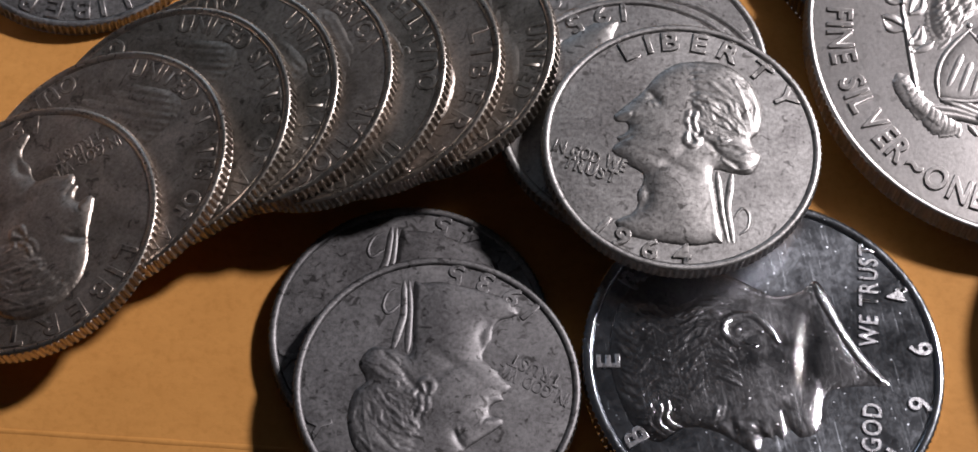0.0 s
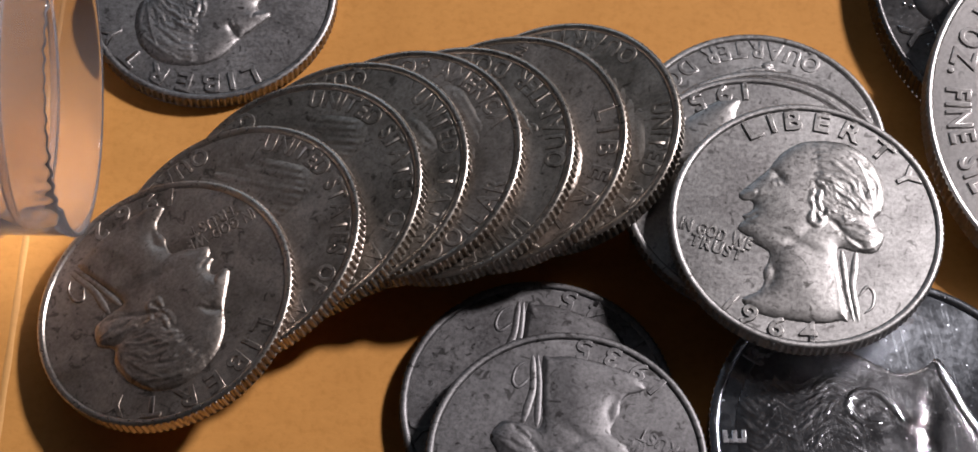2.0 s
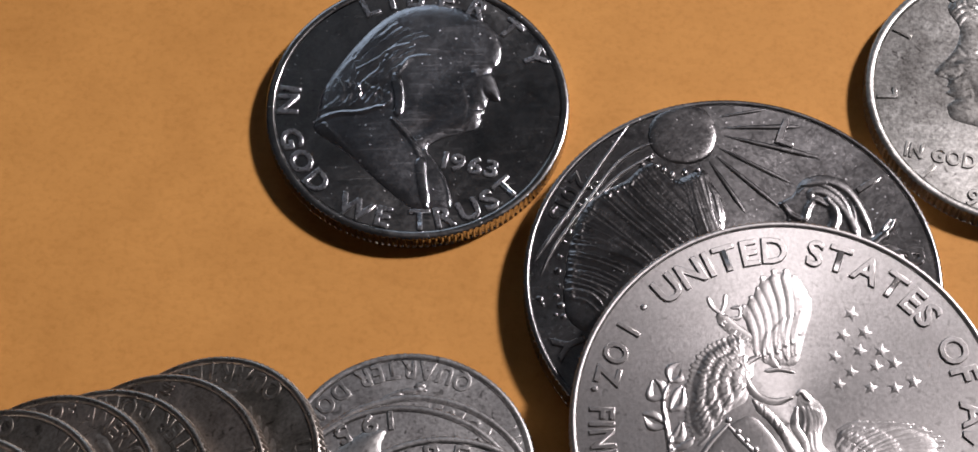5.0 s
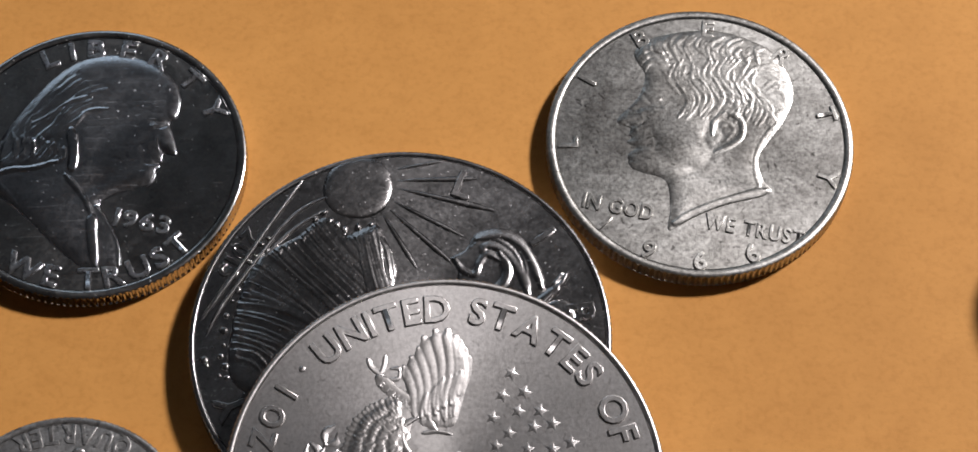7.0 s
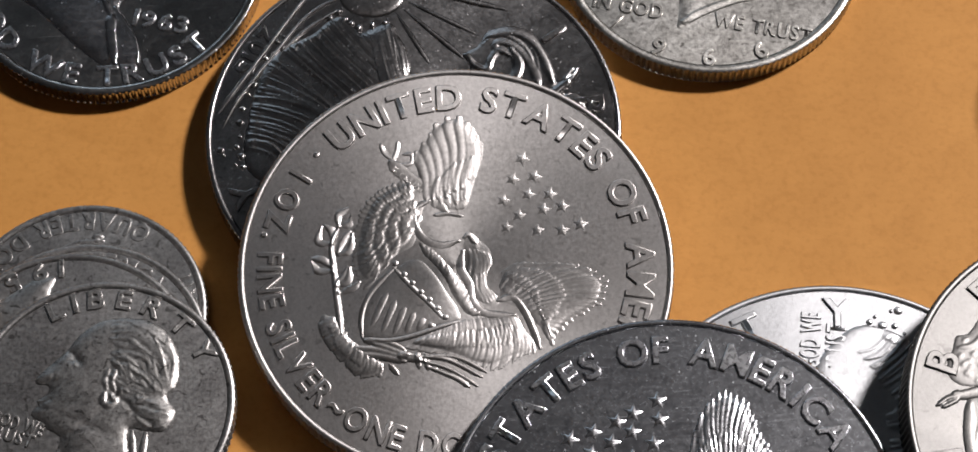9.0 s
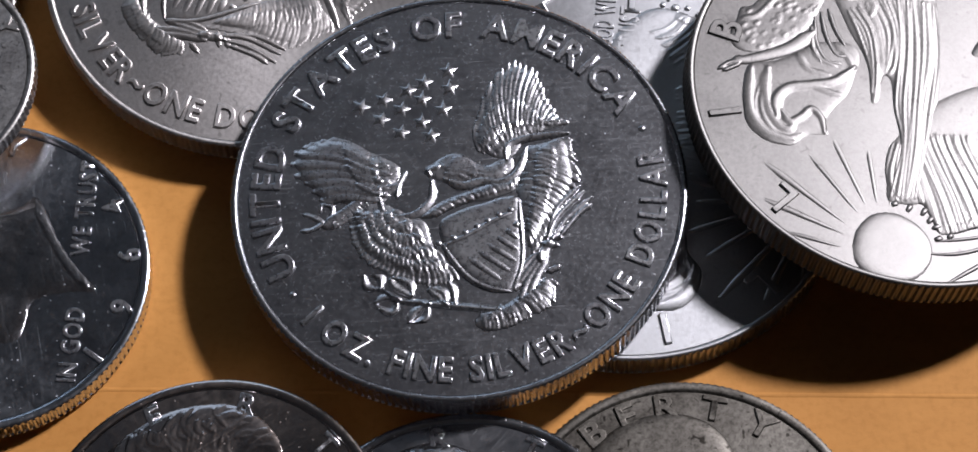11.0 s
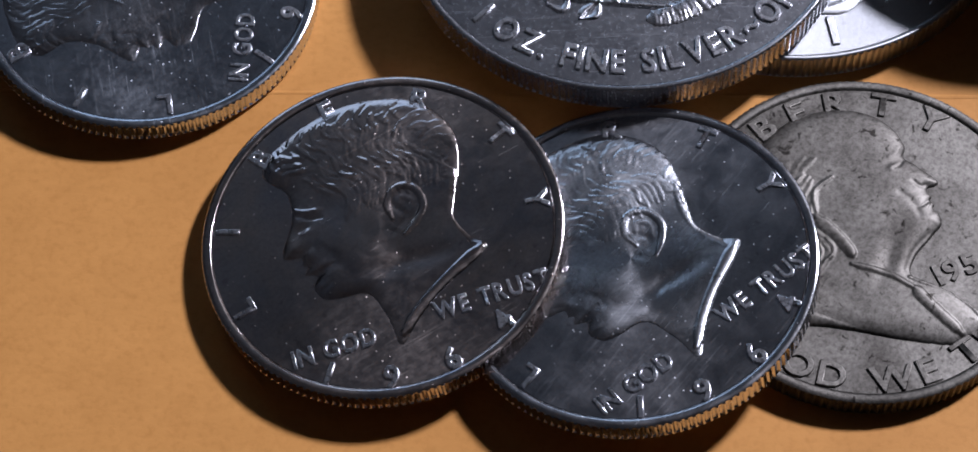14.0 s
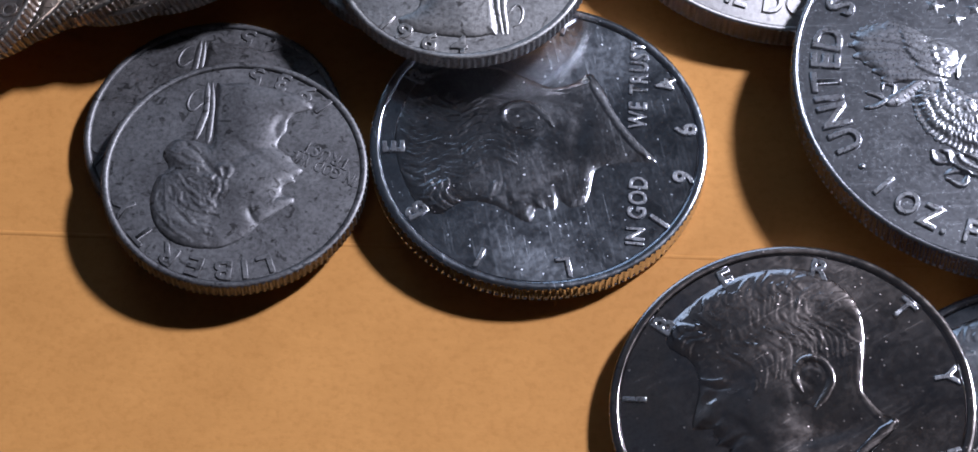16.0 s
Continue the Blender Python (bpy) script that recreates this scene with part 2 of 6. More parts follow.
def paper(name, tint):
    m, nt, b = node_mat(name)
    tc = nt.nodes.new("ShaderNodeTexCoord").outputs["Object"]
    st = nt.nodes.new("ShaderNodeMapping")
    nt.links.new(tc, st.inputs["Vector"])
    st.inputs["Scale"].default_value = (420, 900, 400)
    fibre = noise_tex(nt, 1.0, 6, 0.65, st.outputs["Vector"], 0.4)
    cloud = noise_tex(nt, 28, 4, 0.55, tc)
    grit = noise_tex(nt, 1500, 3, 0.6, tc)
    c1 = ramp(nt, fibre, [(0.30, (0.640, 0.301, 0.081)), (0.70, (0.672, 0.320, 0.089))])
    c2 = ramp(nt, cloud, [(0.35, (0.90, 0.88, 0.85)), (0.65, (1, 1, 1))])
    mottle = noise_tex(nt, 150, 5, 0.65, tc, 0.4)
    c2 = mix(nt, c2, ramp(nt, mottle, [(0.35, (0.93, 0.92, 0.90)), (0.62, (1, 1, 1))]), 1.0, "MULTIPLY")
    c3 = ramp(nt, grit, [(0.28, (0.91, 0.885, 0.85)), (0.52, (1, 1, 1))])
    flecks = nt.nodes.new("ShaderNodeTexVoronoi")
    flecks.inputs["Scale"].default_value = 62
    nt.links.new(tc, flecks.inputs["Vector"])
    c3 = mix(nt, c3, ramp(nt, flecks.outputs["Distance"], [(0.012, (0.35, 0.25, 0.18)), (0.020, (1, 1, 1))]), 1.0, "MULTIPLY")
    nt.links.new(mix(nt, mix(nt, mix(nt, c1, c2, 1.0, "MULTIPLY"), c3, 1.0, "MULTIPLY"), (0.92, 0.62, 0.30), tint), b.inputs["Base Color"])
    b.inputs["Roughness"].default_value = 0.62
    b.inputs["Specular IOR Level"].default_value = 0.2
    add = nt.nodes.new("ShaderNodeMath")
    nt.links.new(fibre, add.inputs[0]), nt.links.new(grit, add.inputs[1])
    bump(nt, b, add.outputs[0], 0.4, 0.00005)
    return m


def plain(name, colour, rough, scale=3.0, metal=0.0):
    m, nt, b = node_mat(name)
    tc = nt.nodes.new("ShaderNodeTexCoord").outputs["Object"]
    f = noise_tex(nt, scale, 6, 0.6, tc)
    nt.links.new(ramp(nt, f, [(0.3, tuple(c * 0.85 for c in colour)), (0.7, colour)]), b.inputs["Base Color"])
    b.inputs["Roughness"].default_value, b.inputs["Metallic"].default_value = rough, metal
    bump(nt, b, f, 0.1, 0.002)
    return m


PAPER = paper("manila_paper", 0.0)
FOLD = paper("manila_paper_worn_fold", 0.22)
WALL = plain("wall_paint", (0.16, 0.165, 0.175), 0.9)
CEIL = plain("ceiling_paint", (0.315, 0.297, 0.287), 0.9)
WOOD = plain("table_wood", (0.16, 0.09, 0.05), 0.5, 12.0)
CARPET = plain("floor_carpet", (0.10, 0.09, 0.085), 0.95, 40.0)


def clear_plastic():
    m, nt, b = node_mat("clear_plastic")
    b.inputs["Base Color"].default_value = (0.75, 0.735, 0.76, 1)
    b.inputs["Transmission Weight"].default_value = 0.93
    b.inputs["IOR"].default_value = 1.45
    tc = nt.nodes.new("ShaderNodeTexCoord").outputs["Object"]
    f = noise_tex(nt, 260, 5, 0.6, tc)
    nt.links.new(ramp(nt, f, [(0.4, (0.015,) * 3), (0.75, (0.06,) * 3)]), b.inputs["Roughness"])
    bump(nt, b, f, 0.06, 0.0002)
    return m


PLASTIC = clear_plastic()


# ---- mesh helpers: everything is laid out in millimetres ----
class Shape:
    """Collects vertices (mm) and faces for one mesh."""

    def __init__(self):
        self.v, self.f = [], []

    def add(self, verts, faces):
        k = len(self.v)
        self.v.extend(tuple(map(float, p)) for p in verts)
        self.f.extend(tuple(k + i for i in q) for q in faces)
        return self

    def mesh(self, name, material, smooth=True):
        me = bpy.data.meshes.new(name)
        me.from_pydata([(x * MM, y * MM, z * MM) for x, y, z in self.v], [], self.f)
        me.materials.append(material)
        if smooth:
            me.shade_smooth()
        return me


def part(name, shape, material, parent, label="", smooth=True):
    me = shape if isinstance(shape, bpy.types.Mesh) else shape.mesh(name, material, smooth)
    ob = new(name, me)
    ob.parent = parent
    return tagged(ob, label) if label else ob


def box(sx0, sx1, sy0, sy1, sz0, sz1):
    s = Shape()
    v = [(x, y, z) for z in (sz0, sz1) for y in (sy0, sy1) for x in (sx0, sx1)]
    return s.add(v, [(0, 2, 3, 1), (4, 5, 7, 6), (0, 1, 5, 4), (2, 6, 7, 3), (0, 4, 6, 2), (1, 3, 7, 5)])


def lathe(profile, n, radius=lambda k, r: r, closed=False):
    """Turns (r, z) pairs round z into n steps."""
    s = Shape()
    ang = [2 * math.pi * k / n for k in range(n)]
    v = [(radius(k, r) * math.cos(a), radius(k, r) * math.sin(a), z) for r, z in profile for k, a in enumerate(ang)]
    f = []
    rings = len(profile)
    for j in range(rings - 1 if not closed else rings):
        for k in range(n):
            a, b = j * n + k, j * n + (k + 1) % n
            c, d = ((j + 1) % rings) * n + (k + 1) % n, ((j + 1) % rings) * n + k
            f.append((a, b, c, d))
    return s.add(v, f)


# ---- the setting ----
def setting(name, shape, material, label):
    ob = new(name, shape.mesh(name, material, False))
    return tagged(ob, label, kind="structure")


setting("floor", box(-2000, 2000, -2000, 2000, -800, -760), CARPET, "dark carpeted floor below the table")
setting("ceiling", box(-2000, 2000, -2000, 2000, 1700, 1740), CEIL, "plain pale painted ceiling")
setting("wall_south", box(-2000, 2000, -2060, -2003, -760, 1700), WALL, "plain pale painted wall")
setting("wall_east", box(2003, 2060, -2000, 2000, -760, 1700), WALL, "plain pale painted wall")
setting("wall_west", box(-2060, -2003, -2000, 2000, -760, 1700), WALL, "plain pale painted wall")
wall_n = box(-2000, -1150, 2003, 2060, -760, 1700)
for b in (box(150, 2000, 2003, 2060, -760, 1700), box(-1150, 150, 2003, 2060, -760, 380), box(-1150, 150, 2003, 2060, 1580, 1700)):
    wall_n.add(b.v, b.f)
setting("wall_north", wall_n, WALL, "plain pale painted wall with a window opening")

table = tagged(new("table"), "dark brown wooden table under the envelope", "table")
table.location = (0.03, 0.1, -0.76)
part("tabletop", box(-700, 700, -400, 400, 730, 759.5), WOOD, table, "", False)
for lx in (-650, 610):
    for ly in (-360, 320):
        part("leg", box(lx, lx + 40, ly, ly + 40, 0, 729), WOOD, table, "", False)


# ---- the envelope ----
def envelope():
    """A flat manila envelope: lower sheet, and the pasted fold ridges that show on its face."""
    root = tagged(new("manila_envelope"), "large orange manila paper envelope lying flat under the coins", "envelope")
    root.location = (0, 0, -0.0005)
    s = Shape()
    nx, ny = 120, 90
    xs, ys = np.linspace(-135, 190, nx), np.linspace(-45, 205, ny)
    v = []
    for y in ys:
        for x in xs:
            v.append((x, y, 0.5 - 0.10 * abs(noise.noise(Vector((x * 0.02, y * 0.02, 3.0))))))
    f = [(j * nx + i, j * nx + i + 1, (j + 1) * nx + i + 1, (j + 1) * nx + i) for j in range(ny - 1) for i in range(nx - 1)]
    s.add(v, f)
    part("paper_face", s, PAPER, root)
    for name, p0, p1, wide, label in (("fold", (-135, 75.0), (190, 54.3), 0.5, "faint horizontal fold line"), ("glued_seam", (-52.3, 205), (-55.3, -45), 0.7, "narrow pale seam in the paper")):
        a, b = np.array(p0, float), np.array(p1, float)
        n = np.array([-(b - a)[1], (b - a)[0]]) / np.linalg.norm(b - a) * wide / 2
        ridge = Shape()
        m = 160
        top = 0.530 if name == "glued_seam" else 0.504
        v = []
        for k in range(m):
            c = a + (b - a) * k / (m - 1)
            for side, up in ((-1.6, 0.30), (-0.8, 0.500), (0.0, top), (0.8, 0.500), (1.6, 0.30)):
                v.append((*(c + n * side * (1 + 0.12 * math.sin(k * 1.7))), up))
        ridge.add(v, [(k * 5 + j, k * 5 + j + 1, k * 5 + j + 6, k * 5 + j + 5) for k in range(m - 1) for j in range(4)])
        part(name, ridge, FOLD if name == "glued_seam" else PAPER, root, label)
    return root


envelope()

# ---- coins ----
QUARTER, HALF, DOLLAR, DIME = (12.13, 1.75, 119, 0.62), (15.45, 2.15, 150, 0.80), (20.3, 2.98, 200, 0.55), (8.95, 1.35, 118, 0.5)


def crown(k):
    """The slight swell of a struck field towards its middle; k: distance over radius."""
    return 0.16 * max(0.0, 1 - (k / 0.93) ** 2)


def coin_meshes(size, material, tag, sharp=1.0):
    """Blank, rim and reeded edge of one size of coin. The base lies at z = 0."""
    R, h, reeds, rim = size
    drop = 0.20 * sharp
    face = lathe([(max(k * (R - rim * 1.25), 0.001), h - drop + sharp * crown(k * (R - rim * 1.25) / R)) for k in (0, 0.12, 0.24, 0.36, 0.48, 0.6, 0.72, 0.84, 1)], 128)
    face.add(lathe([(0.001, 0.1), (R - rim, 0.1)], 64).v, [tuple(reversed(q)) for q in lathe([(0.001, 0.1), (R - rim, 0.1)], 64).f])
    a = 2 * reeds
    top = [(R - rim * 1.24, h - drop - 0.03), (R - rim * 1.16, h - drop * 0.85), (R - rim * 1.04, h - drop * 0.30), (R - rim * 0.90, h - 0.02), (R - rim * 0.6, h), (R - rim * 0.32, h - 0.015), (R - 0.10, h - 0.10)]
    ring = lathe(top, 180)
    ring.add(lathe([(R - 0.10, 0.10), (R - rim * 0.4, 0.0), (R - rim * 1.1, 0.1)], 120).v, lathe([(R - 0.10, 0.10), (R - rim * 0.4, 0.0), (R - rim * 1.1, 0.1)], 120).f)
    deep = lambda k, r: r - (0.22 if k % 4 in (2, 3) else 0.0)
    edge = lathe([(R - 0.12, h - 0.09), (R, h - 0.2), (R, 0.2), (R - 0.12, 0.09)], a * 2, lambda k, r: deep(k, r) if r > R - 0.05 else r)
    return face.mesh(tag + "_blank", material), ring.mesh(tag + "_rim", material), edge.mesh(tag + "_edge", material, False)


BLANKS = {}


def coin(name, size, material, place, slope, spin, label, category="coin", group=""):
    """An empty at the coin's base with blank, rim and reeded edge; place is the middle of its upper side, slope its rise along x and y."""
    key = (size, material.name)
    if key not in BLANKS:
        BLANKS[key] = coin_meshes(size, material, name)
        if material in (TONED, TONED_GREY):
            BLANKS[key][1].materials[0] = TONED_RIM
    n = Vector((-slope[0], -slope[1], 1)).normalized()
    u = Vector((1, 0, slope[0])).normalized()
    w = n.cross(u)
    m = Matrix((u, w, n)).transposed().to_4x4()
    root = tagged(new(name), label, category, group)
    root.matrix_world = Matrix.Translation(Vector(place) * MM - n * size[1] * MM) @ m @ pose(0, 0, 0, 0, 0, spin)
    for part_name, me in zip(("blank", "rim", "reeded_edge"), BLANKS[key]):
        part(part_name, me, material, root)
    return root


# ---- relief: letters, strokes and raised patches ----
GLYPHS = {}


def glyph(ch, depth):
    """One raised letter of unit cap height: vertices, faces and its width. depth: relief over cap height."""
    key = (ch, round(depth, 3))
    if key not in GLYPHS:
        cu = bpy.data.curves.new("letter", "FONT")
        cu.body, cu.size, cu.resolution_u = ch, 1.0, 3
        cu.extrude, cu.bevel_depth, cu.bevel_resolution = depth * 0.40, 0.024, 1
        cu.offset = 0.010
        ob = new("letter", cu)
        bpy.context.view_layer.update()
        me = bpy.data.meshes.new_from_object(ob.evaluated_get(bpy.context.evaluated_depsgraph_get()))
        v = np.empty(len(me.vertices) * 3)
        me.vertices.foreach_get("co", v)
        v = v.reshape(-1, 3) / 0.70
        f = [tuple(p.vertices) for p in me.polygons]
        x0, x1 = (v[:, 0].min(), v[:, 0].max()) if len(v) else (0.0, 0.3)
        v[:, 0] -= (x0 + x1) / 2 if len(v) else 0
        GLYPHS[key] = (v, f, x1 - x0)
        bpy.data.objects.remove(ob)
        bpy.data.curves.remove(cu)
        bpy.data.meshes.remove(me)
    return GLYPHS[key]


def put_glyph(s, ch, x, y, turn, cap, squeeze, depth, z):
    v, f, _ = glyph(ch, depth / cap)
    c, n = math.cos(turn), math.sin(turn)
    px, py = v[:, 0] * cap * squeeze, (v[:, 1] - 0.5) * cap
    s.add(np.stack([x + px * c - py * n, y + px * n + py * c, z + v[:, 2] * cap], 1), f)


def arc_text(s, text, radius, start, end, cap, depth=0.19, z=0.0):
    """Letters along a circle from start to end, in degrees: clockwise with tops outward if end < start, else with tops inward."""
    widths = [glyph(ch, depth / cap)[2] if ch != " " else 0.45 for ch in text]
    gap = 0.16
    total = sum(widths) + gap * (len(text) - 1)
    at = 0.0
    span = math.radians(end - start)
    fit = abs(span) * radius / (total * cap)
    for ch, w in zip(text, widths):
        a = math.radians(start) + span * (at + w / 2) / total
        if ch != " ":
            turn = a - math.pi / 2 if end < start else a + math.pi / 2
            put_glyph(s, ch, radius * math.cos(a), radius * math.sin(a), turn, cap, min(max(fit, 0.75), 1.15), depth, z)
        at += w + gap
    return s


def ring_letters(s, text, radius, angles, cap, depth=0.19, z=0.0, inward=False):
    for ch, a in zip(text, angles):
        r = math.radians(a)
        put_glyph(s, ch, radius * math.cos(r), radius * math.sin(r), r + (math.pi / 2 if inward else -math.pi / 2), cap, 1.0, depth, z)
    return s


def line_text(s, text, p0, p1, cap, depth=0.16, z=0.0):
    """Letters along a straight line from p0 to p1 (through their middles)."""
    widths = [glyph(ch, depth / cap)[2] if ch != " " else 0.4 for ch in text]
    gap = 0.14
    total = sum(widths) + gap * (len(text) - 1)
    dx, dy = p1[0] - p0[0], p1[1] - p0[1]
    fit = math.hypot(dx, dy) / (total * cap)
    at = 0.0
    for ch, w in zip(text, widths):
        k = (at + w / 2) / total
        if ch != " ":
            put_glyph(s, ch, p0[0] + dx * k, p0[1] + dy * k, math.atan2(dy, dx), cap, fit, depth, z)
        at += w + gap
    return s


def curve_through(points, n, closed=False):
    """A smooth line (Catmull-Rom) through points, n steps to each span."""
    p = np.array(points, float)
    if closed:
        q = np.vstack([p[-1], p, p[0], p[1]])
    else:
        q = np.vstack([2 * p[0] - p[1], p, 2 * p[-1] - p[-2]])
    out = []
    t = np.linspace(0, 1, n, endpoint=False)[:, None]
    for a, b, c, d in zip(q[:-3], q[1:-2], q[2:-1], q[3:]):
        out.append(0.5 * (2 * b + (c - a) * t + (2 * a - 5 * b + 4 * c - d) * t**2 + (3 * b - a - 3 * c + d) * t**3))
    if not closed:
        out.append(p[-1:])
    return np.vstack(out)


ACROSS = np.array([-1.0, -0.72, -0.3, 0.3, 0.72, 1.0])
DOME = np.array([-0.12, 0.66, 0.96, 0.96, 0.66, -0.12])


def stroke(s, points, w0, w1, height, z=0.0, steps=5, blunt=0.35):
    """A raised rounded ridge along points, from width w0 to w1."""
    line = curve_through(points, steps) if len(points) > 2 else np.linspace(points[0], points[-1], 5)
    n = len(line)
    tan = np.gradient(line, axis=0)
    tan /= np.linalg.norm(tan, axis=1)[:, None] + 1e-9
    side = np.stack([-tan[:, 1], tan[:, 0]], 1)
    k = np.linspace(0, 1, n)
    ends = np.clip(np.minimum(k, 1 - k) * 6, 0, 1) * (1 - blunt) + blunt
    wide = (w0 + (w1 - w0) * k) * 0.5 * ends
    high = height * np.where((k == 0) | (k == 1), -0.1, ends)
    v = np.zeros((n, 6, 3))
    v[:, :, :2] = line[:, None, :] + side[:, None, :] * (wide[:, None] * ACROSS)[:, :, None]
    v[:, :, 2] = z + high[:, None] * DOME
    f = [(i * 6 + j, (i + 1) * 6 + j, (i + 1) * 6 + j + 1, i * 6 + j + 1) for i in range(n - 1) for j in range(5)]
    f = [tuple(reversed(q)) for q in f]
    return s.add(v.reshape(-1, 3), f)


def inside_and_depth(poly, x, y):
    """Whether grid points lie inside a polygon, and how far they are from its outline."""
    a, b = poly, np.roll(poly, -1, axis=0)
    hit = np.zeros(x.shape, bool)
    best = np.full(x.shape, 1e9)
    for (ax, ay), (bx, by) in zip(a, b):
        cross = (ay > y) != (by > y)
        if ay != by:
            hit ^= cross & (x < (bx - ax) * (y - ay) / (by - ay) + ax)
        ll = (bx - ax) ** 2 + (by - ay) ** 2 + 1e-12
        t = np.clip(((x - ax) * (bx - ax) + (y - ay) * (by - ay)) / ll, 0, 1)
        best = np.minimum(best, (x - ax - t * (bx - ax)) ** 2 + (y - ay - t * (by - ay)) ** 2)
    return hit, np.sqrt(best)


def family(a, b, n, width, amount, R, jitter=0.02, seed=1):
    """n lines that pass over from line a to line b, as ridges: (points, width, height)."""
    rnd = random.Random(seed)
    a, b = np.array(a, float), np.array(b, float)
    out = []
    for k in range(n):
        q = (k + rnd.uniform(-0.3, 0.3)) / max(n - 1, 1)
        p = a + (b - a) * q + np.array([[rnd.uniform(-jitter, jitter), rnd.uniform(-jitter, jitter)] for _ in a])
        out.append((curve_through(p * R, 5), width * rnd.uniform(0.7, 1.3), amount * rnd.uniform(0.5, 1.2)))
    return out


def ridges(lines):
    """Adds rounded ridges along lines to a raised area; a negative height cuts a groove."""
    def form(x, y, d):
        g = np.zeros(x.shape)
        for pts, w, amount in lines:
            lo, hi = pts.min(0) - 2.2 * w, pts.max(0) + 2.2 * w
            i0, i1 = np.searchsorted(x[0], (lo[0], hi[0]))
            j0, j1 = np.searchsorted(y[:, 0], (lo[1], hi[1]))
            if i1 - i0 < 2 or j1 - j0 < 2:
                continue
            sx, sy = x[j0:j1, i0:i1], y[j0:j1, i0:i1]
            best = np.full(sx.shape, 1e9)
            for (ax, ay), (bx, by) in zip(pts[:-1], pts[1:]):
                ll = (bx - ax) ** 2 + (by - ay) ** 2 + 1e-12
                t = np.clip(((sx - ax) * (bx - ax) + (sy - ay) * (by - ay)) / ll, 0, 1)
                best = np.minimum(best, (sx - ax - t * (bx - ax)) ** 2 + (sy - ay - t * (by - ay)) ** 2)
            bump_here = amount * np.exp(-best / w**2)
            part_g = g[j0:j1, i0:i1]
            g[j0:j1, i0:i1] = np.where(np.abs(bump_here) > np.abs(part_g), bump_here, part_g)
        return g * np.clip(d / 0.35, 0, 1)
    return form


def both(*forms):
    return lambda x, y, d: sum(f(x, y, d) for f in forms)


def scaled(points, R):
    return [(x * R, y * R) for x, y in points]


def dome_dot(s, x, y, r, h, z=0.0):
    d = lathe([(r, -0.03), (r * 0.85, h * 0.6), (r * 0.45, h * 0.95), (0.001, h)], 16)
    return s.add([(x + a, y + b, z + c) for a, b, c in d.v], d.f)


def star(s, x, y, r, h, turn, z=0.0):
    v = [(x, y, z + h)]
    for k in range(10):
        a, q = turn + math.pi * k / 5, r if k % 2 == 0 else r * 0.42
        v.append((x + q * math.cos(a), y + q * math.sin(a), z - 0.02))
    return s.add(v, [(0, 1 + k, 1 + (k + 1) % 10) for k in range(10)])


